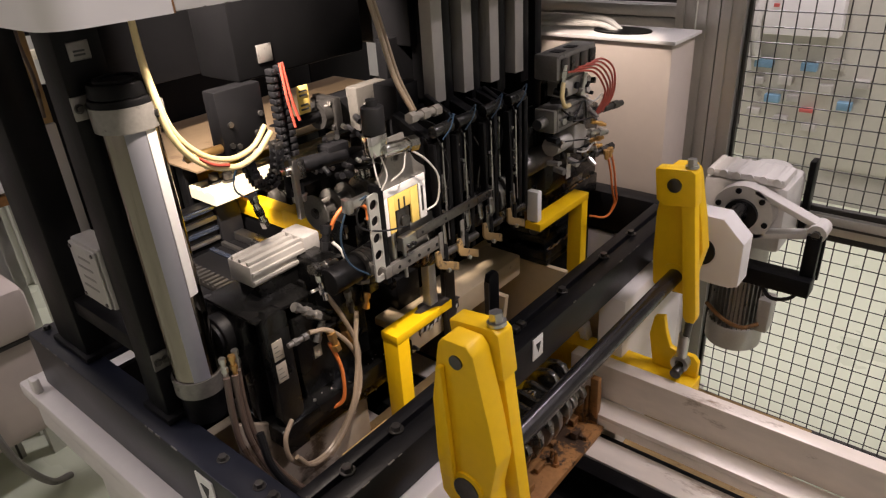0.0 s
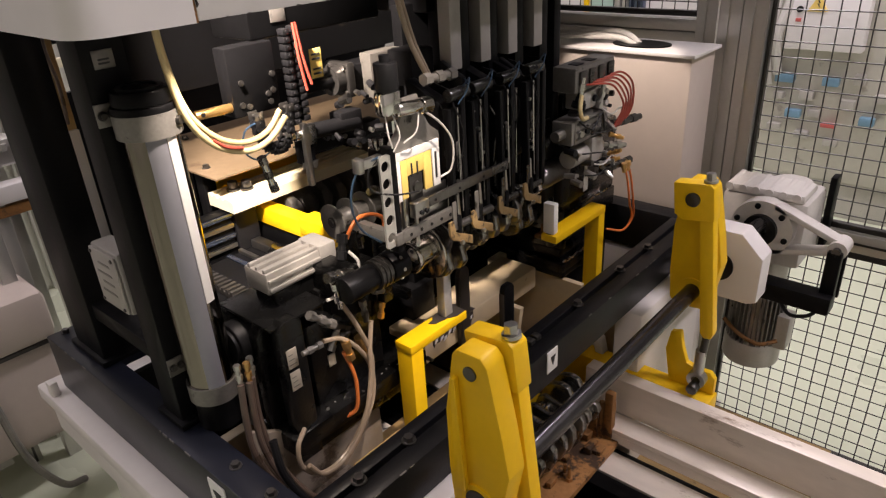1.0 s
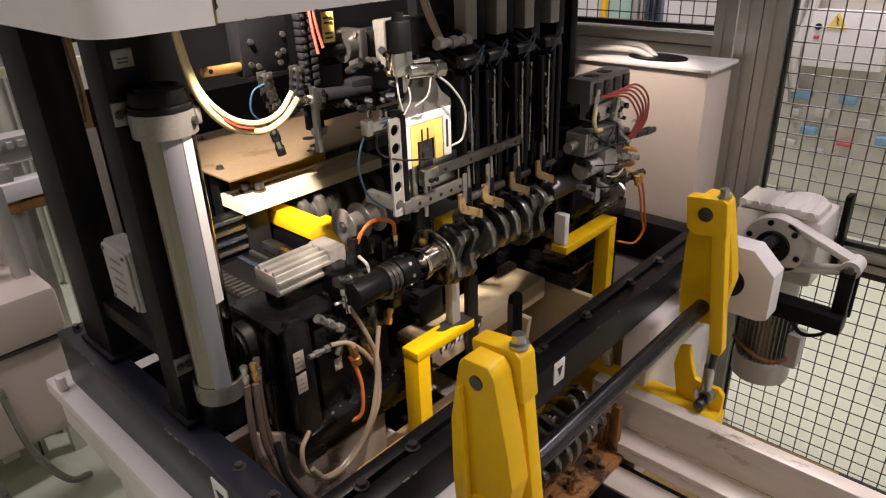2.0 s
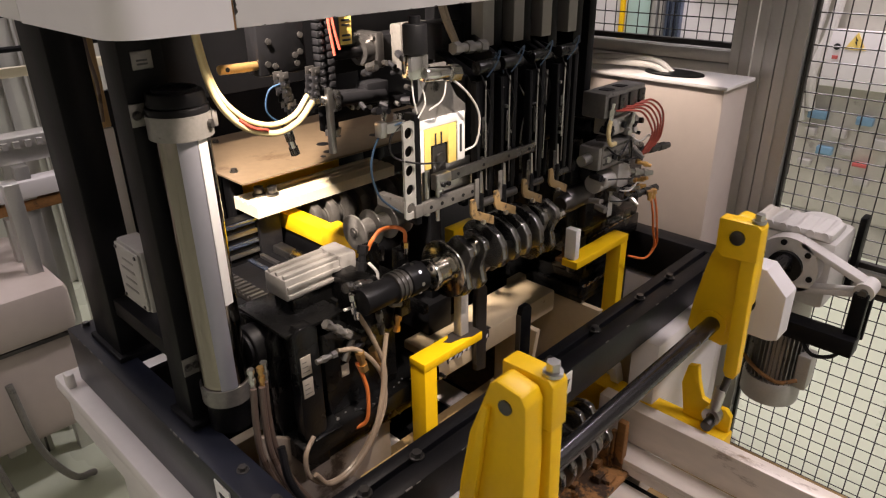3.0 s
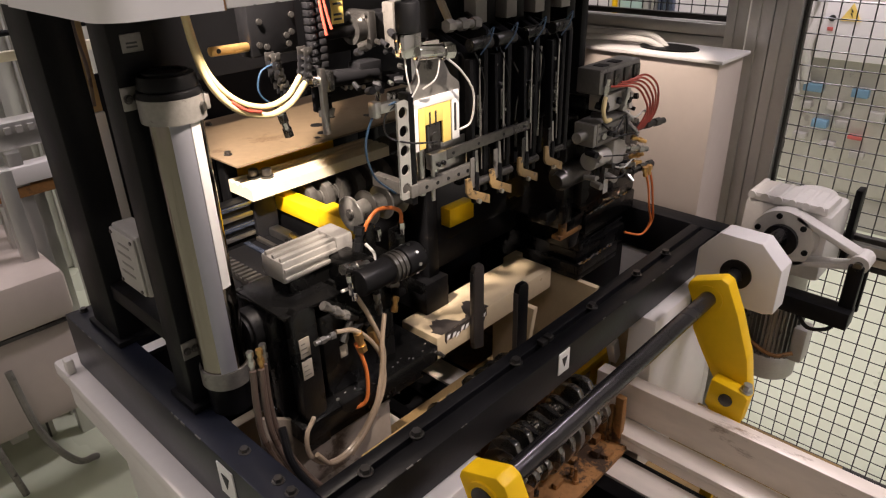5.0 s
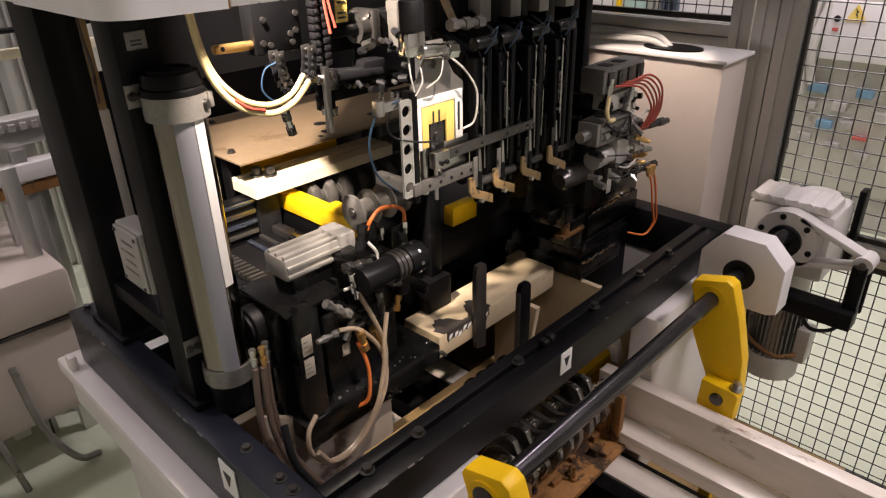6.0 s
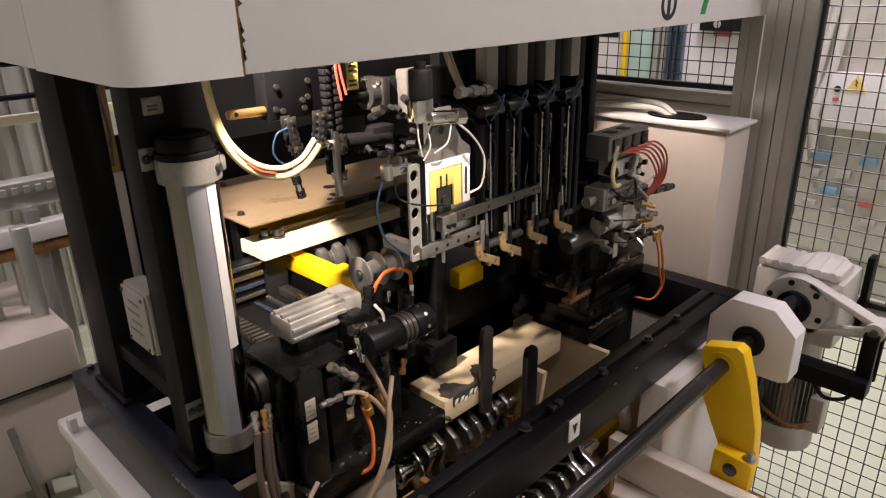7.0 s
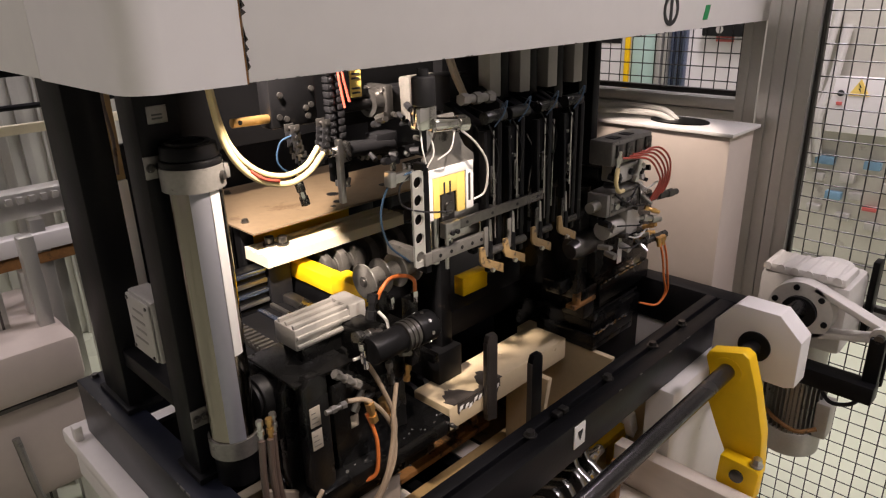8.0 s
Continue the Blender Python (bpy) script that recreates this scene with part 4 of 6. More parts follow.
# ---- bearing block, gear motor and torque arm ----
blk = thing("bearing_block", (1.72, SY, 0.86), "white painted eight-sided bearing block", "bearing block")
oct8 = [(SY - 0.112, 0.915), (SY - 0.088, 0.905), (SY + 0.098, 0.905), (SY + 0.112, 0.925), (SY + 0.112, 1.04), (SY + 0.058, 1.105), (SY - 0.052, 1.105), (SY - 0.112, 1.045)]
bb = part("body", Pr(oct8, "x", 1.70, 1.775, 0.003), PANEL, blk)
part("bore", Ring((1.694, SY, SZ), (1.70, SY, SZ), 0.042, 0.021, 32), MATT, blk)
part("pedestal", [B(1.705, 1.96, SY + 0.05, 0.652, 0.84, 0.93, 0.003)], BLACK, blk)

gm = thing("gear_motor", (2.18, SY, 0.5), "grey cast gear motor with a finned motor hanging below", "gear motor")
part("gear_case", [B(2.10, 2.31, 0.425, 0.685, 0.86, 1.085, 0.02), B(2.10, 2.24, 0.44, 0.67, 1.08, 1.112, 0.014)], GEARPAINT, gm)
for k in range(6):
    part("rib", Cy((2.098, 0.465 + 0.04 * k, 1.100), (2.225, 0.465 + 0.04 * k, 1.104), 0.0125, None, 14), GEARPAINT, gm)
part("cover", [Cy((2.25, 0.52, 1.085), (2.25, 0.52, 1.10), 0.06, None, 32, 0.004), Cy((2.25, 0.52, 1.10), (2.25, 0.52, 1.106), 0.04, None, 32)], GEARPAINT, gm)
part("flange", [Ring((2.05, SY, SZ), (2.10, SY, SZ), 0.092, 0.05, 40)], GEARPAINT, gm)
part("hollow_shaft", Ring((2.035, SY, SZ), (2.07, SY, SZ), 0.05, 0.021, 32), MATT, gm)
for k in range(6):
    a = k * math.pi / 3 + 0.3
    part("flange_bolt", Cy((2.044, SY + 0.076 * math.cos(a), SZ + 0.076 * math.sin(a)), (2.052, SY + 0.076 * math.cos(a), SZ + 0.076 * math.sin(a)), 0.009, None, 12), MATT, gm)
part("motor_body", [Cy((2.20, 0.545, 0.50), (2.20, 0.545, 0.86), 0.072, None, 40)], CAST, gm)
for k in range(34):
    a = 2 * math.pi * k / 34
    c, s = math.cos(a), math.sin(a)
    part("cooling_fin", Pr([(2.20 + 0.071 * c - 0.0017 * s, 0.545 + 0.071 * s + 0.0017 * c), (2.20 + 0.09 * c - 0.0017 * s, 0.545 + 0.09 * s + 0.0017 * c), (2.20 + 0.09 * c + 0.0017 * s, 0.545 + 0.09 * s - 0.0017 * c), (2.20 + 0.071 * c + 0.0017 * s, 0.545 + 0.071 * s - 0.0017 * c)], "z", 0.53, 0.72, 0), OILGREY, gm)
part("fan_cowl", [Cy((2.20, 0.545, 0.445), (2.20, 0.545, 0.535), 0.094, None, 40, 0.008)], CAST, gm)
part("terminal_box", B(2.15, 2.22, 0.425, 0.47, 0.53, 0.66, 0.008), CAST, gm)
part("strap", Tu([(2.13, 0.63, 0.60), (2.105, 0.57, 0.575), (2.10, 0.50, 0.56), (2.13, 0.45, 0.575)], 0.007), RUST, gm)
part("end_plate", B(2.28, 2.33, 0.40, 0.42, 0.88, 1.12, 0.004), BLACK, gm)
gm.location.z -= 0.025
ta = thing("torque_arm", (2.06, 0.4, 0.9), "grey cast torque arm pinned to a black steel bracket", "torque arm")
for v in (1, -1):
    p0, p1 = Vector((0, SY - 0.03, SZ + 0.075 * v)), Vector((0, 0.325, 0.985 + 0.016 * v))
    d = (p1 - p0).normalized()
    n = Vector((0, -d.z, d.y)) * 0.009
    part("rib", Pr([((p0 + n).y, (p0 + n).z), ((p1 + n).y, (p1 + n).z), ((p1 - n).y, (p1 - n).z), ((p0 - n).y, (p0 - n).z)], "x", 2.05, 2.10, 0.003), GEARPAINT, ta)
part("eye", Ring((2.035, 0.320, 0.985), (2.105, 0.320, 0.985), 0.027, 0.012, 28), GEARPAINT, ta)
part("pin", Cy((2.02, 0.320, 0.985), (2.11, 0.320, 0.985), 0.012, None, 20), DARKSTEEL, ta)
part("bracket", [B(2.02, 2.05, 0.302, 0.342, 0.80, 0.985, 0.004), B(1.985, 2.05, 0.30, 0.62, 0.795, 0.85, 0.003), B(2.105, 2.12, 0.302, 0.342, 0.80, 0.985, 0.004)], BLACK, ta)
part("cable", Tu([(2.0, 0.44, 0.80), (1.99, 0.40, 0.765), (2.0, 0.35, 0.775), (2.03, 0.33, 0.80)], 0.006, 8), MATT, ta)

ta.location.z -= 0.02

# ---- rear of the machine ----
# Sheets added to block the hall view behind the machine.
rp = thing("rear_blackout", (1.3, 2.1, 0), "black sheets added at the rear to block the hall and darken the interior", "screen")
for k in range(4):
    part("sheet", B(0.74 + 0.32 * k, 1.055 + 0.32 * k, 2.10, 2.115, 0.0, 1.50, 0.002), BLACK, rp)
# Hung inside the cover to stand for the dark of its interior.
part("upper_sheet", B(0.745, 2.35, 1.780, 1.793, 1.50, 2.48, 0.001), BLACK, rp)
tp = thing("cover_plate", (1.3, 1.8, 1.0), "oil-stained tan metal cover plate with screws and holes", "cover plate")
part("plate", B(0.862, 1.80, 1.590, 2.08, 1.294, 1.300, 0.001), TANP, tp)
for x, y in ((0.90, 1.70), (0.93, 1.95), (1.02, 2.02)):
    bolt("screw", x, y, 1.30, 0.009, tp)
for x, y, r in ((1.20, 1.66, 0.014), (1.24, 1.74, 0.02), (1.33, 1.78, 0.014), (1.16, 1.63, 0.009), (1.42, 1.70, 0.015)):
    part("hole", Cy((x, y, 1.3003), (x, y, 1.3012), r, None, 20), MATT, tp)
for x, y in ((0.90, 1.72), (1.70, 1.72), (0.90, 2.02), (1.70, 2.02)):
    part("leg", B(x - 0.02, x + 0.02, y - 0.02, y + 0.02, 1.0, 1.294, 0.002), BLACK, tp)
part("leg_base", B(0.86, 1.74, 1.74, 2.09, 0.0, 1.0, 0.004), BLACK, tp)

rb = thing("guide_rail_bar", (1.18, 1.66, 1.1), "cream grooved rail bar bolted on a black post", "guide rail")
GY0, GY1, GZ = 1.565, 1.685, 1.235
prof = [(GY0, GZ - 0.036), (GY1, GZ - 0.036), (GY1, GZ)]
for k in range(3):
    yk = GY1 - 0.014 - 0.028 * k
    prof += [(yk, GZ), (yk - 0.003, GZ - 0.006), (yk - 0.009, GZ - 0.006), (yk - 0.012, GZ)]
prof += [(GY0 + 0.02, GZ), (GY0, GZ - 0.004)]
part("bar", Pr(prof, "x", 0.880, 1.385, 0.0), BONE, rb)
for x, y in ((0.935, 1.640), (0.963, 1.615)):
    part("cap_screw", [Cy((x, y, GZ), (x, y, GZ + 0.006), 0.019, None, 24), Cy((x, y, GZ + 0.006), (x, y, GZ + 0.027), 0.014, None, 20, 0.002), Cy((x, y, GZ + 0.027), (x, y, GZ + 0.0275), 0.007, None, 6)], DARKSTEEL, rb)
part("post", B(0.899, 0.972, 1.602, 1.675, 0.34, GZ - 0.036, 0.003), MATT, rb)
part("end_bracket", B(1.3855, 1.55, 1.565, 1.625, GZ - 0.03, GZ + 0.01, 0.003), DARKSTEEL, rb)

sl = thing("slide_bed", (0.8, 1.4, 0.95), "black slide bed with steel rails, blue reflection tinted into some", "slide bed")
part("bed", B(0.60, 0.980, 1.22, 1.598, 0.95, 1.07, 0.003), BLACK, sl)
part("rail", B(0.930, 0.962, 1.215, 1.595, 1.0705, 1.095, 0.003), STEEL, sl)
part("rail", B(0.885, 0.897, 1.215, 1.595, 1.0705, 1.082, 0.002), STEEL, sl)
# The blue tint here and below paints in what the steel reflects.
part("rail", B(0.845, 0.860, 1.25, 1.595, 1.0705, 1.078, 0.002), BLUETINT, sl)
part("rack_strip", B(0.72, 0.76, 1.30, 1.595, 1.0705, 1.085, 0.002), DARKSTEEL, sl)
for k in range(14):
    part("rack_tooth", B(0.72, 0.76, 1.31 + 0.02 * k, 1.32 + 0.02 * k, 1.085, 1.093, 0), DARKSTEEL, sl)
for k in range(4):
    part("cover_strip", B(0.62, 0.895, 1.605, 1.612, 1.085 + 0.03 * k, 1.097 + 0.03 * k, 0.001), STEEL if k in (0, 2) else BLUETINT, sl)
part("cover_box", B(0.60, 0.895, 1.613, 1.655, 1.0, 1.19, 0.002), BLACK, sl)

yb = thing("yellow_beam", (1.05, 1.45, 0.9), "yellow painted carrier beam inside the machine", "beam")
part("beam", B(0.985, 1.035, 1.25, 1.70, 1.125, 1.175, 0.004), YELLOW, yb)
part("stop_block", B(0.980, 1.040, 1.25, 1.42, 1.140, 1.188, 0.004), YELLOW, yb)
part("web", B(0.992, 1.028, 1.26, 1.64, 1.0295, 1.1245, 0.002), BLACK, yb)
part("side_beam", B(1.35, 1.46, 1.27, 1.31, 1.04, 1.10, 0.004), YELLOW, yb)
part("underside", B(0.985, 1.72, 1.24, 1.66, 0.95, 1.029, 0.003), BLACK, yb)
part("rear_lug", B(0.94, 1.30, 1.74, 1.80, 1.21, 1.285, 0.004), YELLOW, yb)
cr = thing("casting_rack", (1.2, 1.6, 1.03), "row of dull dark grey castings standing below the rail", "castings")
part("tray", B(1.05, 1.56, 1.53, 1.655, 1.0295, 1.045, 0.002), BLACK, cr)
for k in range(8):
    x = 1.06 + 0.058 * k
    part("casting", [Pr([(1.55, 1.045), (1.64, 1.045), (1.64, 1.15), (1.625, 1.178), (1.59, 1.186), (1.56, 1.172), (1.55, 1.14)], "x", x, x + 0.030, 0.006), Cy((x - 0.004, 1.595, 1.13), (x + 0.050, 1.595, 1.13), 0.028, None, 20, 0.003), Cy((x + 0.015, 1.56, 1.08), (x + 0.015, 1.538, 1.08), 0.011, None, 12, 0.002)], DARKCAST, cr)

rl = thing("roller_stack", (1.0, 1.2, 1.1), "grey flanged steel rollers on one spindle", "roller")
RZ = 1.250
for k in range(4):
    x = 0.924 + 0.050 * k
    part("flange", [Cy((x, 1.20, RZ), (x + 0.006, 1.20, RZ), 0.045, None, 48, 0.002)], OILGREY, rl)
    part("hub", Cy((x + 0.007, 1.20, RZ), (x + 0.05, 1.20, RZ), 0.022, 0.025, 32), OILGREY, rl)
part("hub_recess", [Ring((0.9225, 1.20, RZ), (0.924, 1.20, RZ), 0.014, 0.009, 24)], DARKSTEEL, rl)
part("spindle", Cy((0.918, 1.20, RZ), (1.17, 1.20, RZ), 0.009, None, 16), DARKSTEEL, rl)
part("bearing", [B(1.135, 1.175, 1.15, 1.25, 1.0, 1.275, 0.004), B(1.10, 1.19, 1.13, 1.27, 0.905, 1.0, 0.004)], BLACK, rl)

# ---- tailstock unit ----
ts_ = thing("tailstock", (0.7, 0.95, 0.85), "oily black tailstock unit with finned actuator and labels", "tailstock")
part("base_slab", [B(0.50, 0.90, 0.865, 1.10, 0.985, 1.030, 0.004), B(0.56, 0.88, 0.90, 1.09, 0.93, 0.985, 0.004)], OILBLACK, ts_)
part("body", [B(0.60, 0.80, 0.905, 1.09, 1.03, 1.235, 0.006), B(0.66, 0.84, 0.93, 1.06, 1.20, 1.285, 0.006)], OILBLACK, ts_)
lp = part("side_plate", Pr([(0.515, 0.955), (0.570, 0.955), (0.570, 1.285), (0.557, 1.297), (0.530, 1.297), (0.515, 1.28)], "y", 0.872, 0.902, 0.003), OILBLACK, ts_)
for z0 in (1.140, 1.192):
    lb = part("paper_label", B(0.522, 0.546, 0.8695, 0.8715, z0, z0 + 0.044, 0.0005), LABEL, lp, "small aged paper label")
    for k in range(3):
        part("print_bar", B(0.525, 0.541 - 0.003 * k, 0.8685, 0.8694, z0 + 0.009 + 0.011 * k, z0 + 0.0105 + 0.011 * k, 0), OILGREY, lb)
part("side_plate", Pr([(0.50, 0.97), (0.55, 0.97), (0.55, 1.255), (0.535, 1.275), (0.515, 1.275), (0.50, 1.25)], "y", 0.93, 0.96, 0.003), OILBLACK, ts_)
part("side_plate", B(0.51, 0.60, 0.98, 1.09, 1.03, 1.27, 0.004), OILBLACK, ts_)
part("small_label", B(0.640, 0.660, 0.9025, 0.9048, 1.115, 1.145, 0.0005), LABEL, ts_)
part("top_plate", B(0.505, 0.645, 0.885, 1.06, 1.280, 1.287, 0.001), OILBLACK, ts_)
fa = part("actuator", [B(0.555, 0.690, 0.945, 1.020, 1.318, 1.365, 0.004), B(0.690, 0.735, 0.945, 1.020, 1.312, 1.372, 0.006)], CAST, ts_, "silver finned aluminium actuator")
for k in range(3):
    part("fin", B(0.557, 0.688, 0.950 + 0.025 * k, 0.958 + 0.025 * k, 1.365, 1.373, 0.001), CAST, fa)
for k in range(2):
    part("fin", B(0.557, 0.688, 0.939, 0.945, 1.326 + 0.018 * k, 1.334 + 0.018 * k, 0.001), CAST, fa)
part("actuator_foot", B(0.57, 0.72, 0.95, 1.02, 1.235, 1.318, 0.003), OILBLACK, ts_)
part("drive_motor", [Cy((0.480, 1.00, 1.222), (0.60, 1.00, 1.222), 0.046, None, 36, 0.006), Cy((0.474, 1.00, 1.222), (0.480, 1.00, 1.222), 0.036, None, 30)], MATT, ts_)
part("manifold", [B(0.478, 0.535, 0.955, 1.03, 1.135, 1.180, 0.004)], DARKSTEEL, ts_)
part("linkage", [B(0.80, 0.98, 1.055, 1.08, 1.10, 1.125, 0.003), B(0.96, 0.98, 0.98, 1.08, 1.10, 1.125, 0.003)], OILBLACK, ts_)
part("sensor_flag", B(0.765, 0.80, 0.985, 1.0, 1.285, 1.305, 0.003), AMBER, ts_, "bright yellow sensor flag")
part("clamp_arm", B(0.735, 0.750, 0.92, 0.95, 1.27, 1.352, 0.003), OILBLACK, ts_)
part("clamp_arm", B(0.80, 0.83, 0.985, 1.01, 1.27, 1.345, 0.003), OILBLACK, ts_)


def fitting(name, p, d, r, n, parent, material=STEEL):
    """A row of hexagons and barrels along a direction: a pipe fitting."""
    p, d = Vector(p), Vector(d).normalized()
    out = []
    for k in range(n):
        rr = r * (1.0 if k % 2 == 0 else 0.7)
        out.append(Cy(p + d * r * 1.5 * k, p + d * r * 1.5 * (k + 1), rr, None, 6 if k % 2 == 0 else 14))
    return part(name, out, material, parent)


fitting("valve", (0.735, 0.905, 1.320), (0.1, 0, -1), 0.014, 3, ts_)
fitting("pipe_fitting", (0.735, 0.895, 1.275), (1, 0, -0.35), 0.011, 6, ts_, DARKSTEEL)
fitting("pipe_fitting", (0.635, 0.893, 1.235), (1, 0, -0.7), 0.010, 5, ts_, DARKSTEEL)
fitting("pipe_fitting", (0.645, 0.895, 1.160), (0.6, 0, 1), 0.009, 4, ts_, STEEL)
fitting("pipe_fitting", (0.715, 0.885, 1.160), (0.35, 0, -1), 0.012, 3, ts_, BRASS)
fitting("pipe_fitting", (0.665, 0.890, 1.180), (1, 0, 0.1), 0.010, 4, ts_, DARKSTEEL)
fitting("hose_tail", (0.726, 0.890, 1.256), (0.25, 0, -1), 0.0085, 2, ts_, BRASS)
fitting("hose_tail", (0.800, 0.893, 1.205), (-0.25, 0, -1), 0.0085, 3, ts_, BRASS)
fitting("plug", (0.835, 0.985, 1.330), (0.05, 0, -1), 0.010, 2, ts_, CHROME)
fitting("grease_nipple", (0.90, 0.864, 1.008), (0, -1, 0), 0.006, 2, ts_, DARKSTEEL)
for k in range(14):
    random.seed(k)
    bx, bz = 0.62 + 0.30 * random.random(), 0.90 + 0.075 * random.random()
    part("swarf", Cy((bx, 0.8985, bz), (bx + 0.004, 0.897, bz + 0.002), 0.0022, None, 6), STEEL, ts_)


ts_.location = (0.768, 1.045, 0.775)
spin_t = thing("tail_spindle", (0.8, LY, 1.2), "black tail spindle with a rust-tinted collar", "spindle")
part("quill", [Cy((0.72, LY, 1.245), (0.80, LY, 1.245), 0.028, None, 32, 0.003), Cy((0.835, LY, 1.245), (0.885, LY, 1.245), 0.034, None, 36, 0.005)], BLACK, spin_t)
part("collar", [Ring((0.80 + 0.0057 * k, LY, 1.245), (0.8055 + 0.0057 * k, LY, 1.245), 0.033 if k % 2 == 0 else 0.030, 0.012, 36) for k in range(6)], DARKSTEEL, spin_t, "grey ribbed collar")
for k in range(8):
    a = k * math.pi / 4
    part("chuck_screw", Cy((0.86 , LY + 0.0335 * math.cos(a), 1.245 + 0.0335 * math.sin(a)), (0.86, LY + 0.0355 * math.cos(a), 1.245 + 0.0355 * math.sin(a)), 0.004, None, 10), STEEL, spin_t)
part("centre", Cy((0.885, LY, 1.245), (0.904, LY, 1.245), 0.020, 0.008, 24), STEEL, spin_t)
part("carrier", [B(0.735, 0.79, 0.955, 1.10, 1.16, 1.268, 0.006)], OILBLACK, spin_t)


def hose(pts, r, material, label, category="hose"):
    return solo("hose", Tu(pts, r), material, label, category, loc=pts[0])


hose([(0.724, 0.95, 1.213), (0.754, 0.947, 1.145), (0.783, 0.945, 1.052), (0.766, 0.94, 0.97), (0.722, 0.935, 0.902), (0.656, 0.93, 0.862), (0.599, 0.93, 0.864), (0.562, 0.935, 0.905), (0.565, 0.945, 0.95), (0.60, 0.965, 0.965)], 0.0052, CLEARHOSE, "yellowed clear coolant hose looping below the tailstock")
hose([(0.798, 0.95, 1.131), (0.775, 0.938, 1.071), (0.762, 0.932, 1.003), (0.724, 0.925, 0.917), (0.66, 0.92, 0.868), (0.60, 0.92, 0.868), (0.57, 0.925, 0.91)], 0.0052, CLEARHOSE, "yellowed clear coolant hose beside the tailstock")
hose([(0.672, 0.955, 1.145), (0.714, 0.95, 1.130), (0.756, 0.948, 1.08), (0.779, 0.945, 1.02), (0.765, 0.935, 0.955), (0.71, 0.925, 0.895), (0.65, 0.92, 0.855)], 0.0052, CLEARHOSE, "yellowed clear coolant hose arching over its fittings")
hose([(0.718, 0.955, 1.093), (0.729, 0.95, 1.051), (0.735, 0.948, 1.005), (0.728, 0.95, 0.94), (0.70, 0.97, 0.92)], 0.0045, COPPER, "thin orange hose at the tailstock")
hose([(0.782, 0.975, 1.325), (0.790, 0.97, 1.345), (0.815, 0.97, 1.360), (0.850, 0.97, 1.355), (0.878, 0.97, 1.337), (0.880, 0.97, 1.308)], 0.0042, COPPER, "short orange cable with a plug", "cable")
for p, d, r, n, m in (((0.70, 0.95, 1.278), (1, 0.1, -0.25), 0.012, 4, STEEL), ((0.757, 0.945, 1.232), (1, 0, -0.55), 0.010, 6, OILGREY), ((0.715, 0.948, 1.262), (0.1, 0, -1), 0.010, 4, CHROME), ((0.645, 0.95, 1.222), (1, 0, -0.9), 0.010, 5, OILGREY), ((0.664, 0.95, 1.145), (-1, 0, 0.05), 0.008, 4, OILGREY), ((0.722, 0.95, 1.12), (0.2, 0, -1), 0.011, 3, BRASS), ((0.78, 0.95, 1.19), (0.1, 0, -1), 0.009, 4, OILGREY), ((0.745, 0.955, 1.30), (0.3, 0.1, 1), 0.011, 3, MATT)):
    fitting("pipe_fitting", p, d, r, n, spin_t, m)
plug = thing("cable_plug", (0.88, 0.97, 1.28), "small bright plug on a black stand", "plug")
fitting("plug", (0.880, 0.97, 1.312), (0, 0, -1), 0.009, 2, plug, CHROME)
part("stand", B(0.866, 0.894, 0.975, 1.0, 1.13, 1.292, 0.003), OILBLACK, plug)
hose([(0.79, 0.985, 1.29), (0.80, 0.97, 1.265), (0.785, 0.965, 1.235), (0.75, 0.96, 1.222), (0.70, 0.96, 1.225)], 0.0035, GREYHOSE, "grey cable across the actuator", "cable")
for k, (dx, dy) in enumerate(((0.0, 0.0), (0.016, -0.006), (0.030, 0.004))):
    fitting("ferrule", (0.425 + dx, 0.885 + dy, 1.255), (0, 0, -1), 0.007, 4, ts_, BRASS if k == 1 else STEEL)
    hose([(0.490 + dx * 0.9, 0.975 + dy, 1.14), (0.482 + dx, 0.970 + dy, 1.06), (0.480 + dx * 1.1, 0.96 + dy, 0.99), (0.495 + dx, 0.94 + dy, 0.92), (0.53 + dx, 0.92, 0.84), (0.58 + dx, 0.90, 0.78)], 0.0065, BROWNHOSE, "dark brown hose hanging below the drive motor")
hose([(0.505, 0.93, 1.02), (0.50, 0.90, 0.95), (0.53, 0.86, 0.87), (0.58, 0.82, 0.80)], 0.008, MATT, "black cable dropping into the machine well", "cable")

# ---- headstock unit ----
hs = thing("headstock", (1.65, 1.0, 0.9), "oily black headstock on stacked slides with grey air cylinders", "headstock")
part("tray", [B(1.585, 1.815, 0.96, 1.30, 0.871, 0.890, 0.004), B(1.585, 1.815, 0.96, 0.972, 0.890, 0.920, 0.002), B(1.585, 1.597, 0.972, 1.30, 0.890, 0.920, 0.002)], OILBLACK, hs)
part("support", B(1.64, 1.93, 1.0, 1.40, 0.60, 0.8705, 0.004), BLACK, hs)
part("lower_slide", [B(1.61, 1.90, 0.985, 1.30, 0.890, 0.955, 0.004), B(1.635, 1.90, 1.0, 1.28, 0.955, 1.0, 0.004), B(1.61, 1.63, 0.976, 1.10, 0.955, 0.985, 0.003)], OILBLACK, hs)
part("slide_groove", B(1.64, 1.90, 0.997, 1.0, 0.965, 0.972, 0), MATT, hs)
part("upper_slide", [B(1.62, 1.91, 0.968, 1.27, 1.012, 1.075, 0.004), B(1.65, 1.90, 0.985, 1.25, 1.0, 1.012, 0.0), B(1.60, 1.91, 0.975, 1.20, 1.075, 1.131, 0.004)], OILBLACK, hs)
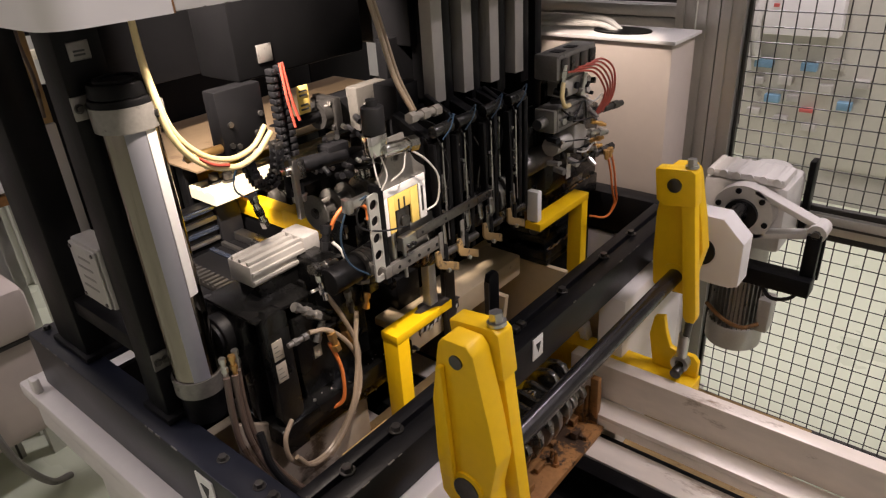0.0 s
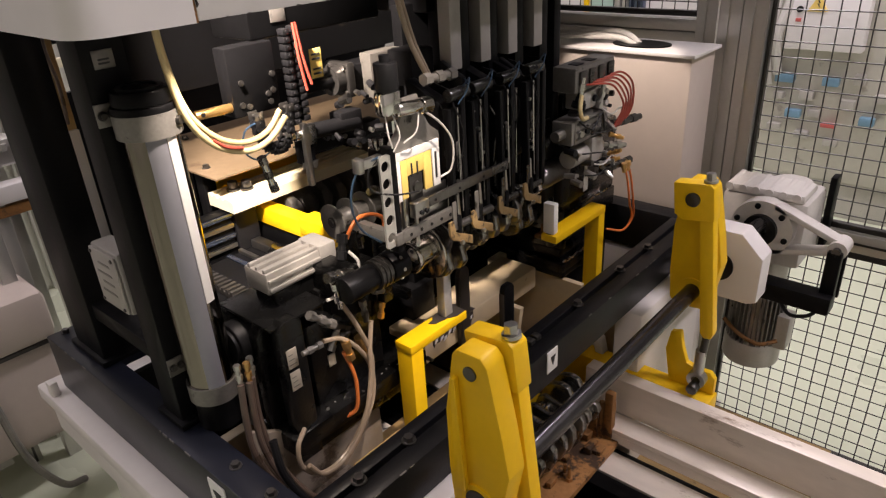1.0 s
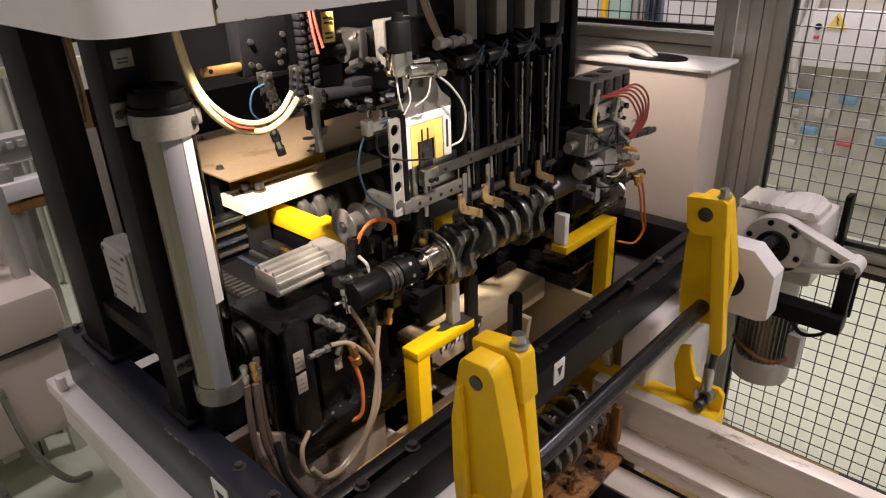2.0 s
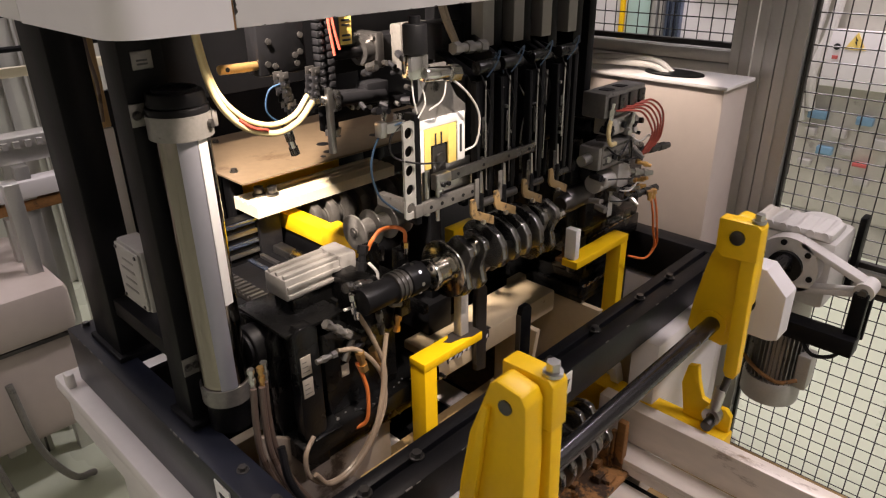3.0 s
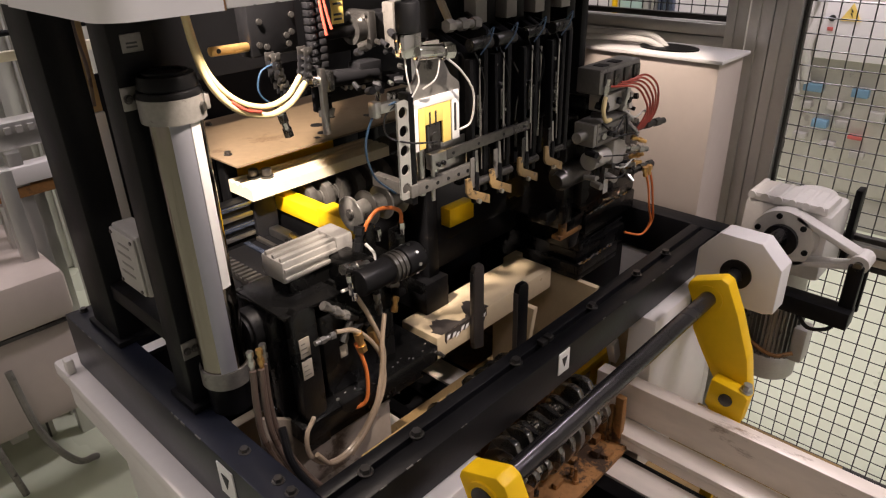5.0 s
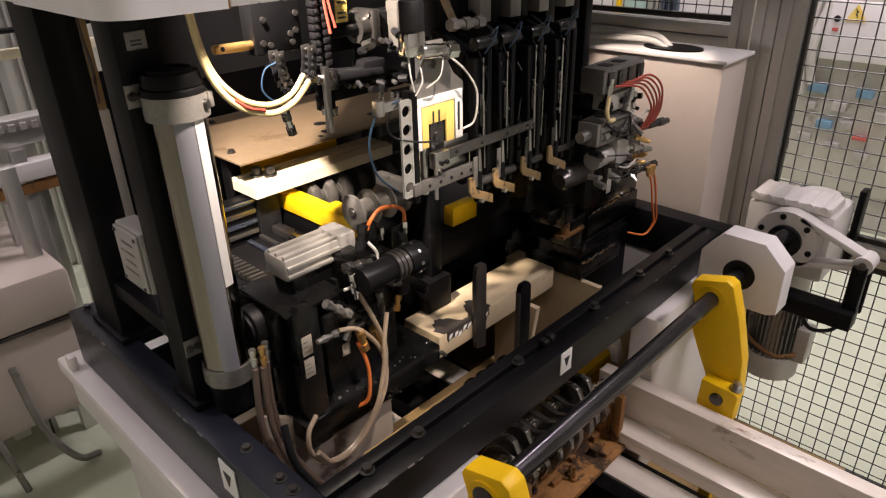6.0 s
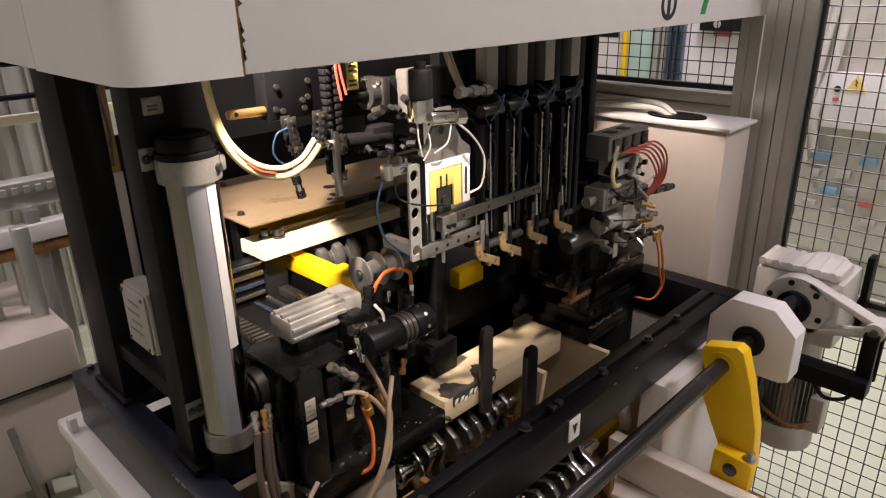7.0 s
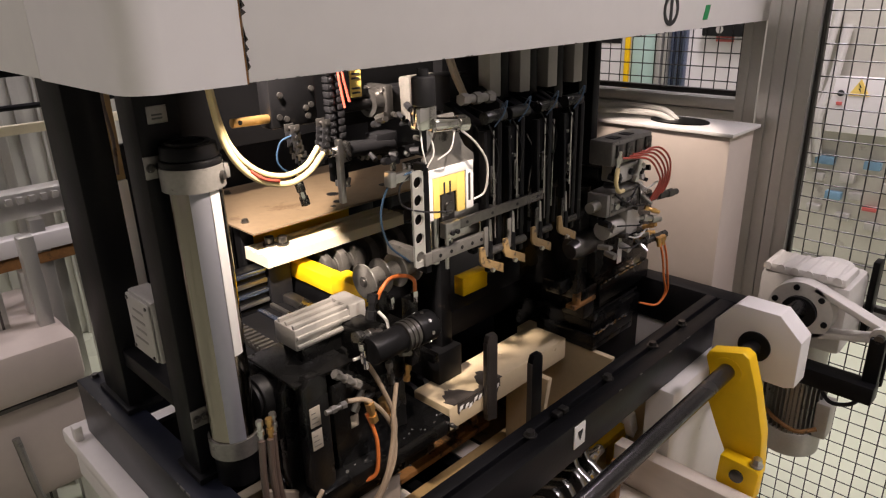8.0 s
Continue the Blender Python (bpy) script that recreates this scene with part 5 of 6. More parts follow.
part("body", [B(1.54, 1.84, 0.94, 1.14, 1.13, 1.33, 0.006), B(1.58, 1.80, 0.97, 1.12, 1.33, 1.44, 0.006)], OILBLACK, hs)
part("rear_block", B(1.56, 1.80, 1.145, 1.30, 1.132, 1.46, 0.004), BLACK, hs)
part("face_plate", B(1.49, 1.54, 0.965, 1.17, 1.09, 1.40, 0.004), OILBLACK, hs)
part("spindle", [Cy((1.45, LY + 0.03, 1.245), (1.56, LY + 0.03, 1.245), 0.034, None, 32, 0.004), Cy((1.425, LY + 0.02, 1.245), (1.45, LY + 0.02, 1.245), 0.020, 0.026, 24)], DARKSTEEL, hs)
part("rusty_pin", [Cy((1.512, 0.978, 1.052), (1.512, 0.978, 1.145), 0.012, None, 18), B(1.49, 1.60, 0.968, 1.0, 1.04, 1.052, 0.002)], RUST, hs, "rust-streaked locating pin")
part("clamp_jaw", [B(1.53, 1.61, 0.972, 1.06, 1.052, 1.09, 0.005), B(1.545, 1.60, 0.972, 1.05, 0.99, 1.04, 0.005), B(1.44, 1.49, 0.985, 1.05, 1.10, 1.14, 0.005)], OILBLACK, hs)
part("valve_block", [B(1.50, 1.70, 0.885, 0.955, 1.470, 1.535, 0.005)], OILGREY, hs, "grey valve block")
for k in range(4):
    part("valve_cap", B(1.515 + 0.048 * k, 1.545 + 0.048 * k, 0.878, 0.8845, 1.480, 1.525, 0.002), DARKSTEEL, hs)
part("air_cylinder", [B(1.50, 1.64, 0.880, 0.945, 1.335, 1.400, 0.006), B(1.485, 1.50, 0.882, 0.943, 1.337, 1.398, 0.003), B(1.64, 1.66, 0.878, 0.947, 1.333, 1.402, 0.004)], OILGREY, hs, "grey cast air cylinder")
part("cylinder_rod", Cy((1.45, 0.912, 1.367), (1.486, 0.912, 1.367), 0.014, None, 20), STEEL, hs)
part("air_cylinder", [Cy((1.52, 0.915, 1.285), (1.68, 0.915, 1.285), 0.026, None, 28, 0.003), B(1.60, 1.66, 0.885, 0.945, 1.255, 1.33, 0.004)], CAST, hs)
part("air_cylinder", [B(1.55, 1.66, 0.89, 0.945, 1.415, 1.462, 0.004)], CAST, hs)
part("white_tag", B(1.585, 1.607, 0.898, 0.9, 1.175, 1.215, 0.0005), STICK, hs)
part("white_tag", B(1.64, 1.655, 0.928, 0.93, 1.19, 1.23, 0.0005), STICK, hs)
fitting("pipe_fitting", (1.66, 0.89, 1.345), (1, -0.25, 0), 0.013, 8, hs, DARKSTEEL)
fitting("pipe_fitting", (1.66, 0.885, 1.215), (1, -0.2, 0.05), 0.012, 7, hs, DARKSTEEL)
fitting("pipe_fitting", (1.665, 0.905, 1.29), (0.9, -0.3, -0.2), 0.012, 6, hs, STEEL)
fitting("pipe_fitting", (1.62, 0.882, 1.41), (0.2, -0.1, 1), 0.010, 4, hs, STEEL)
fitting("pipe_fitting", (1.52, 0.885, 1.445), (0.1, -0.1, 1), 0.011, 4, hs, CHROME)
for k in range(7):
    random.seed(40 + k)
    fitting("small_fitting", (1.64 + 0.05 * random.random(), 0.872 + 0.02 * random.random(), 1.22 + 0.17 * random.random()), (random.random() - 0.3, -0.5, random.random() - 0.5), 0.0075, 4, hs, random.choice((STEEL, DARKSTEEL, BRASS)))
for k in range(5):
    o = 0.014 * k
    hose([(1.66 - o * 2.2, 0.882, 1.488), (1.70 - o, 0.862, 1.492 - o * 0.4), (1.745 - o, 0.85, 1.455 - o * 0.6), (1.755 - o, 0.852, 1.39), (1.735 - o, 0.868, 1.34)], 0.0029, REDHOSE, "red air hose curving down the headstock side")
for dy in (0.0, 0.022):
    hose([(1.735 + dy, 0.85, 1.21), (1.75 + dy, 0.845, 1.16), (1.765 + dy, 0.842, 1.09), (1.80 + dy * 0.5, 0.85, 1.03), (1.77, 0.86, 0.995), (1.70, 0.88, 1.02)], 0.0034, COPPER, "orange air hose looping beside the headstock")
    fitting("elbow", (1.732 + dy, 0.852, 1.225), (0.1, 0, -1), 0.0095, 2, hs, BRASS)
hose([(1.52, 0.878, 1.465), (1.505, 0.872, 1.43), (1.52, 0.872, 1.405), (1.55, 0.876, 1.40)], 0.006, CREAMHOSE, "short cream hose on the air cylinder")

for dz in (0.012, 0.032, 0.052):
    part("cylinder_groove", B(1.505, 1.635, 0.8785, 0.8799, 1.336 + dz, 1.342 + dz, 0), DARKSTEEL, hs)
for x in (1.535, 1.60):
    part("block_window", B(x, x + 0.03, 0.90, 0.93, 1.5352, 1.537, 0), MATT, hs)
    part("clamp_screw", Cy((x, 0.879, 1.44), (x, 0.887, 1.44), 0.009, None, 14), MATT, hs)
for k in range(34):
    random.seed(500 + k)
    px_, pz_ = 1.49 + 0.19 * random.random(), 1.22 + 0.23 * random.random()
    part("small_fitting", [Cy((px_, 0.905, pz_), (px_ + 0.02 * (random.random() - 0.5), 0.872, pz_ + 0.02 * (random.random() - 0.5)), 0.004 + 0.006 * random.random(), None, 8)], random.choice((STEEL, DARKSTEEL, OILGREY, MATT, CAST)), hs)
for k in range(6):
    random.seed(540 + k)
    px_, pz_ = 1.48 + 0.16 * random.random(), 1.20 + 0.22 * random.random()
    part("signal_wire", Tu([(px_, 0.878, pz_), (px_ + 0.04, 0.862, pz_ - 0.03 * random.random()), (px_ + 0.09, 0.862, pz_ + 0.05 * (random.random() - 0.5)), (px_ + 0.13, 0.875, pz_ - 0.06 * random.random())], 0.0024, 6), random.choice((MATT, MATT, GREYHOSE)), hs)

# Tiny steel and brass bits stand in for glints on oil droplets.
random.seed(811)
for k in range(90):
    if k < 45:
        dx, dy, dz = 1.60 + 0.20 * random.random(), 0.962 + 0.009 * random.random(), 0.9202
    else:
        dx, dy, dz = 1.63 + 0.25 * random.random(), 0.969 + 0.005 * random.random(), 1.0752
    rr_ = 0.0012 + 0.0022 * random.random()
    part("swarf", Cy((dx, dy, dz), (dx + 0.003, dy - 0.002, dz + rr_), rr_, rr_ * 0.5, 6), STEEL if k % 2 else BRASS, hs)
for k in range(24):
    dx, dy = 0.51 + 0.38 * random.random(), 0.868 + 0.03 * random.random()
    rr_ = 0.001 + 0.002 * random.random()
    part("swarf", Cy((dx, dy, 1.0303), (dx + 0.003, dy - 0.002, 1.0303 + rr_), rr_, rr_ * 0.5, 6), STEEL, ts_)

# ---- gripper carriage over the crankshaft ----
gripper = thing("gripper_carriage", (1.2, 1.0, 1.6), "black gripper carriage with grey slides, fingers and valves", "gripper carriage")
part("carriage_box", B(0.74, 1.075, 1.13, 1.26, 1.795, 2.05, 0.005), BLACK, gripper)
part("name_plate", B(0.79, 0.825, 1.1275, 1.1295, 1.822, 1.856, 0.0005), OILGREY, gripper, "small metal name plate")
part("top_beam", B(1.12, 1.62, 1.03, 1.20, 1.80, 2.0, 0.005), BLACK, gripper)
part("rear_plate", B(1.08, 1.52, 1.07, 1.10, 1.40, 1.82, 0.004), BLACK, gripper)
part("end_plate", B(1.515, 1.545, 0.96, 1.10, 1.46, 2.0, 0.004), BLACK, gripper)
XS = (1.103, 1.205, 1.308, 1.412)
for k, x in enumerate(XS):
    part("slide_bar", B(x, x + 0.036, 0.952, 0.985, 1.688, 2.05, 0.002), SLIDEGREY, gripper, "grey slide bar")
    part("slide_body", B(x + 0.040, x + 0.075, 0.962, 1.05, 1.655, 2.05, 0.002), BLACK, gripper)
    part("rear_finger", [B(x - 0.01, x + 0.02, 1.0, 1.03, 1.40, 1.67, 0.003), B(x - 0.004, x + 0.012, 1.0, 1.02, 1.32, 1.40, 0.002)], BLACK, gripper)
for k, x in enumerate((0.998, 1.072, 1.167, 1.265)):
    part("finger_block", Pr([(0.870, 1.645), (0.985, 1.69), (0.985, 1.48), (0.900, 1.463), (0.870, 1.51)], "x", x - 0.006, x + 0.024, 0.003), BLACK, gripper)
    part("finger_plate", Pr([(0.868, 1.66), (0.95, 1.68), (0.93, 1.56), (0.875, 1.42), (0.862, 1.42)], "x", x + 0.035, x + 0.040, 0.001), BLACK, gripper)
    part("cross_valve", Cy((x - 0.018, 0.862, 1.671), (x + 0.041, 0.862, 1.671), 0.013, None, 20, 0.002), OILBLACK, gripper)
    part("finger", B(x + 0.020, x + 0.033, 0.858, 0.873, 1.368, 1.663, 0.002), BLACK, gripper)
    part("finger", Pr([(0.859, 1.645), (0.875, 1.645), (0.870, 1.408), (0.859, 1.354), (0.850, 1.354)], "x", x - 0.020, x - 0.011, 0.002), BLACK, gripper)
    part("finger_link", Pr([(x - 0.007, 1.463), (x + 0.004, 1.463), (x + 0.013, 1.372), (x + 0.004, 1.368)], "y", 0.861, 0.870, 0.001), STEEL, gripper)
    part("finger_joint", Cy((x - 0.018, 0.857, 1.395), (x + 0.033, 0.857, 1.395), 0.009, None, 16), DARKSTEEL, gripper)
    part("gripper_pad", Pr([(x - 0.046, 1.416), (x - 0.046, 1.386), (x - 0.039, 1.374), (x + 0.026, 1.342), (x + 0.026, 1.362), (x - 0.027, 1.388), (x - 0.034, 1.416)], "y", 0.846, 0.852, 0.001), PADTAN, gripper, "tan hooked gripper pad")
    part("pad_bolt", Cy((x - 0.012, 0.847, 1.360), (x - 0.012, 0.840, 1.360), 0.005, None, 10), STEEL, gripper)
    # Nearer two faces get a lighter metal that carries their lamp-lit look.
    part("finger_face", B(x - 0.030, x - 0.018, 0.850, 0.853, 1.39, 1.455, 0.0005), OILGREY if x < 1.1 else DARKSTEEL, gripper)
    part("pad_shank", B(x - 0.018, x - 0.006, 0.848, 0.862, 1.362, 1.42, 0.001), BLACK, gripper)
    part("rod", Cy((x + 0.007, 0.858, 1.481), (x + 0.007, 0.858, 1.645), 0.0017, None, 8), STEEL, gripper)
    part("rod", Cy((x + 0.015, 0.860, 1.42), (x + 0.012, 0.860, 1.56), 0.0014, None, 8), OILGREY, gripper)
    for sx, z0 in ((-0.015, 1.527), (0.009, 1.509)):
        st = part("slotted_strip", B(x + sx, x + sx + 0.008, 0.865, 0.868, z0, z0 + 0.063, 0.0005), OILGREY, gripper)
        for q in range(4):
            part("slot", B(x + sx + 0.002, x + sx + 0.006, 0.8642, 0.8649, z0 + 0.006 + 0.014 * q, z0 + 0.014 + 0.014 * q, 0), MATT, st)
    part("air_line", Tu([(x - 0.01, 0.858, 1.664), (x + 0.0, 0.848, 1.627), (x + 0.013, 0.850, 1.59), (x + 0.014, 0.858, 1.536)], 0.0013, 6), MATT, gripper)
    part("air_line", Tu([(x + 0.027, 0.858, 1.682), (x + 0.032, 0.845, 1.70), (x + 0.018, 0.842, 1.677), (x + 0.0, 0.85, 1.654)], 0.0016, 6), BLUEHOSE, gripper)
    for q in range(5):
        random.seed(100 + 10 * k + q)
        sx, sz = x - 0.013 + 0.036 * random.random(), 1.45 + 0.2 * random.random()
        part("set_screw", Cy((sx, 0.868, sz), (sx, 0.860, sz), 0.0035, None, 8), STEEL, gripper)
for k in range(9):
    random.seed(300 + k)
    x, zt, zb = 0.985 + 0.041 * k, 1.60 + 0.09 * random.random(), 1.36 + 0.07 * random.random()
    part("inner_finger", Pr([(0.895, zt), (0.955, zt + 0.03), (0.965, 1.50), (0.925, zb), (0.905, zb)], "x", x, x + 0.014, 0.002), BLACK, gripper)
    part("inner_rod", Cy((x + 0.02, 0.893, zb + 0.03), (x + 0.022, 0.893, zt - 0.01), 0.003, None, 8), STEEL if k % 3 == 0 else DARKSTEEL, gripper)
    part("inner_line", Tu([(x, 0.888, zt), (x + 0.012, 0.876, zt - 0.04), (x + 0.004, 0.880, zt - 0.09), (x + 0.012, 0.890, zt - 0.13)], 0.0016, 6), (MATT, OILGREY, BLUEHOSE)[k % 3], gripper)
part("fifth_finger", [B(1.3104, 1.325, 0.859, 0.8754, 1.3813, 1.6634, 0.002), B(1.2877, 1.2968, 0.8627, 0.8781, 1.3995, 1.6452, 0.002)], BLACK, gripper)
part("tie_bar", B(0.8872, 1.1603, 0.8481, 0.8554, 1.4723, 1.4923, 0.001), DARKSTEEL, gripper, "long dark tie bar")
part("tie_block", B(0.8509, 0.89, 0.8418, 0.8599, 1.4632, 1.495, 0.002), STEEL, gripper)
for x in (0.8645, 0.8782):
    part("cap_screw", Cy((x, 0.8420, 1.4741), (x, 0.8364, 1.4741), 0.0045, None, 12), MATT, gripper)
part("lower_bar", [B(0.8236, 0.9782, 0.8536, 0.8645, 1.4195, 1.4432, 0.001)], OILGREY, gripper)
part("lower_bar", [B(0.8054, 0.8236, 0.8536, 0.9646, 1.4195, 1.4432, 0.001)], OILGREY, gripper)


def perforated(x0, x1, y, t, z0, z1, holes, r, parent):
    """A flat strip with round holes through it."""
    out = []
    w = (x1 - x0) / 2
    xm = (x0 + x1) / 2
    cuts = [z0] + [(a + b) / 2 for a, b in zip(holes, holes[1:])] + [z1]
    for k, hz in enumerate(holes):
        bm = bmesh.new()
        n = 24
        ring = []
        for i in range(n):
            a = 2 * math.pi * (i + 0.5) / n
            c, s = math.cos(a), math.sin(a)
            lim_z = (cuts[k + 1] - hz) if s > 0 else (hz - cuts[k])
            q = min(w / max(1e-6, abs(c)), lim_z / max(1e-6, abs(s)))
            ring.append(((xm + r * c, hz + r * s), (xm + q * c, hz + q * s)))
        vs = [[bm.verts.new((p[0], yy, p[1])) for p in (a, b)] for yy in (y, y + t) for a, b in ring]
        f0, f1 = vs[:n], vs[n:]
        for i in range(n):
            j = (i + 1) % n
            bm.faces.new((f0[i][0], f0[j][0], f0[j][1], f0[i][1]))
            bm.faces.new((f1[i][0], f1[i][1], f1[j][1], f1[j][0]))
            bm.faces.new((f0[i][0], f1[i][0], f1[j][0], f0[j][0]))
            bm.faces.new((f0[i][1], f0[j][1], f1[j][1], f1[i][1]))
        bmesh.ops.recalc_face_normals(bm, faces=bm.faces)
        out.append(bm)
    # Paler metal than steel, so the lamp's light on it is in the colour.
    return part("perforated_strip", out, ALU, parent, "steel strip with round holes, its lit look put into the material", smooth=False)


perforated(0.7845, 0.8117, 0.859, 0.005, 1.4195, 1.6043, (1.4405, 1.477, 1.5133, 1.5497, 1.5834), 0.0104, gripper)
part("strip_backing", B(0.8126, 0.8263, 0.859, 0.8872, 1.4013, 1.6134, 0.002), BLACK, gripper)
part("yoke_plate", Pr([(0.8236, 1.5906), (0.96, 1.5906), (0.9573, 1.6088), (0.9327, 1.627), (0.91, 1.6634), (0.9054, 1.6925), (0.8645, 1.6925), (0.8599, 1.6634), (0.8418, 1.6315), (0.8236, 1.6179)], "y", 0.869, 0.8763, 0.001), OILGREY, gripper, "grey forked yoke plate")
part("white_frame", [B(0.8317, 0.9519, 0.865, 0.8686, 1.5797, 1.5961, 0.0005), B(0.8317, 0.8408, 0.865, 0.8686, 1.4996, 1.5797, 0.0005), B(0.9318, 0.9519, 0.865, 0.8686, 1.5014, 1.5797, 0.0005)], STICK, gripper, "white scale frame")
part("amber_plate", [B(0.8427, 0.859, 0.8654, 0.87, 1.5014, 1.5788, 0.0005), B(0.9064, 0.9282, 0.8654, 0.87, 1.5014, 1.5788, 0.0005), B(0.859, 0.9064, 0.8654, 0.87, 1.5451, 1.5788, 0.0005)], AMBER, gripper, "amber plastic plate")
for px0, px1, pz0, pz1 in ((0.869, 0.8727, 1.5405, 1.5678), (0.8845, 0.8882, 1.5405, 1.5678), (0.9373, 0.9428, 1.5178, 1.5724)):
    part("plate_slot", B(px0, px1, 0.864, 0.865, pz0, pz1, 0), INK, gripper)
part("plate_foot", [B(0.8645, 0.9009, 0.8663, 0.8781, 1.4814, 1.5433, 0.003), Cy((0.8827, 0.8609, 1.516), (0.8827, 0.8672, 1.516), 0.012, None, 18)], DARKSTEEL, gripper)
part("lower_plate", B(0.8963, 0.9737, 0.87, 0.8754, 1.4268, 1.5014, 0.001), STEEL, gripper)
part("needle_rod", [Cy((0.869, 0.8599, 1.3949), (0.869, 0.8599, 1.4723), 0.004, None, 10), Cy((0.8509, 0.8736, 1.4086), (0.8509, 0.8736, 1.5815), 0.008, None, 14)], STEEL, gripper)
vb = part("valve_body", [Cy((0.8163, 0.8554, 1.718), (0.8163, 0.8554, 1.768), 0.021, None, 24, 0.003), Cy((0.8163, 0.8554, 1.768), (0.8163, 0.8554, 1.7799), 0.010, None, 16)], MATT, gripper)
part("valve_neck", [B(0.7935, 0.8354, 0.8418, 0.869, 1.677, 1.718, 0.004)], CHROME, vb)
part("valve_barrel", [Cy((0.8236, 0.8463, 1.6834), (0.8872, 0.8463, 1.677), 0.013, None, 24, 0.002), Cy((0.8872, 0.8463, 1.677), (0.91, 0.8463, 1.6743), 0.016, None, 8)], CHROME, vb)
fitting("pipe_fitting", (0.93, 0.875, 1.712), (1, 0, -0.05), 0.012, 5, gripper, OILGREY)
fitting("pipe_fitting", (0.68, 1.07, 1.598), (0.25, 0, -1), 0.010, 5, gripper, CHROME)
for p in ([(0.8054, 0.8554, 1.677), (0.8008, 0.8463, 1.6452), (0.8081, 0.8463, 1.6179)], [(0.8236, 0.8554, 1.677), (0.8281, 0.8463, 1.6361), (0.8145, 0.8509, 1.6088)], [(0.8781, 0.8418, 1.6707), (0.8645, 0.839, 1.6361), (0.8418, 0.8509, 1.6179)]):
    part("air_line", Tu(p, 0.0017, 6), GREYHOSE, gripper)
part("air_line", Tu([(0.8827, 0.839, 1.6725), (0.9282, 0.8354, 1.6361), (0.96, 0.8354, 1.5906), (0.96, 0.8418, 1.536), (0.9373, 0.8509, 1.5224)], 0.0021, 8), GREYHOSE, gripper, "pale grey air line")
part("air_line", Tu([(0.7872, 0.8645, 1.6042), (0.7462, 0.8736, 1.5906), (0.728, 0.8827, 1.536), (0.7462, 0.8872, 1.4723), (0.7917, 0.8827, 1.4268)], 0.0021, 8), BLUEHOSE, gripper, "blue air line")
part("air_line", Tu([(0.7963, 0.8645, 1.6042), (0.7644, 0.869, 1.5815), (0.769, 0.869, 1.5451), (0.8099, 0.8509, 1.5269), (0.8645, 0.8418, 1.5178)], 0.0018, 8), MATT, gripper)
for bx in (0.845, 0.875, 0.905, 0.935, 0.962):
    part("bar_hole", Cy((bx, 0.8537, 1.431), (bx, 0.8528, 1.431), 0.0038, None, 14), MATT, gripper)
for bx in (0.915, 0.99, 1.07, 1.14):
    part("bar_hole", Cy((bx, 0.8482, 1.482), (bx, 0.8473, 1.482), 0.0034, None, 14), MATT, gripper)
# left half of the carriage: bracket, gold rod, drag chain, flanged cylinder and jaw
part("bracket", B(0.668, 0.772, 1.11, 1.15, 1.668, 1.795, 0.004), BLACK, gripper)
for bx, bz in ((0.685, 1.69), (0.70, 1.685), (0.745, 1.70), (0.757, 1.705), (0.748, 1.685), (0.69, 1.73), (0.76, 1.735)):
    part("cap_screw", [Cy((bx, 1.1105, bz), (bx, 1.1055, bz), 0.0055, None, 14), Cy((bx, 1.1055, bz), (bx, 1.105, bz), 0.003, None, 6)], DARKSTEEL, gripper)
part("gold_rod", Cy((0.592, 1.12, 1.6905), (0.668, 1.12, 1.6885), 0.0085, None, 24, 0.002), BRASS, gripper, "brass-coloured rod")
part("rod_hole", Cy((0.605, 1.1125, 1.691), (0.605, 1.1108, 1.691), 0.0042, None, 16), MATT, gripper)
for k in range(17):
    a = math.pi * (1.0 + k / 16)
    cx_, cz_ = 0.738 + 0.036 * math.cos(a), 1.668 + 0.075 * math.sin(a)
    part("chain_link", [B(cx_ - 0.010, cx_ + 0.010, 1.086, 1.089, cz_ - 0.008, cz_ + 0.008, 0.001), B(cx_ - 0.010, cx_ + 0.010, 1.106, 1.109, cz_ - 0.008, cz_ + 0.008, 0.001), Cy((cx_, 1.083, cz_), (cx_, 1.109, cz_), 0.0032, None, 10)], MATT if k % 4 else DARKSTEEL, gripper)
for k in range(13):
    zc = 1.625 + 0.0145 * k
    part("chain_link", [B(0.797, 0.812, 1.105, 1.125, zc, zc + 0.011, 0.001), B(0.818, 0.834, 1.105, 1.125, zc + 0.003, zc + 0.014, 0.001), Cy((0.8045, 1.101, zc + 0.006), (0.8045, 1.106, zc + 0.006), 0.003, None, 8)], MATT, gripper)
part("ring_hose", Tu([(0.705, 1.10, 1.655), (0.675, 1.10, 1.645), (0.665, 1.10, 1.61), (0.69, 1.10, 1.585), (0.725, 1.10, 1.592)], 0.0018, 8), BLUEHOSE, gripper)
part("holder_strip", [B(0.785, 0.797, 1.07, 1.082, 1.505, 1.635, 0.001), B(0.797, 0.825, 1.08, 1.10, 1.585, 1.625, 0.003)], STEEL, gripper)
part("joint", [Cy((0.772, 1.085, 1.612), (0.797, 1.085, 1.608), 0.011, None, 18, 0.002), Cy((0.762, 1.085, 1.613), (0.772, 1.085, 1.612), 0.008, None, 6)], CHROME, gripper)
part("jaw", [B(0.788, 0.802, 1.09, 1.112, 1.545, 1.605, 0.002), B(0.800, 0.820, 1.088, 1.10, 1.540, 1.575, 0.003), B(0.806, 0.830, 1.09, 1.11, 1.575, 1.60, 0.003)], BLACK, gripper)
part("jaw_tip", Pr([(0.804, 1.548), (0.820, 1.552), (0.815, 1.536), (0.809, 1.534)], "y", 1.080, 1.088, 0.001), STEEL, gripper)
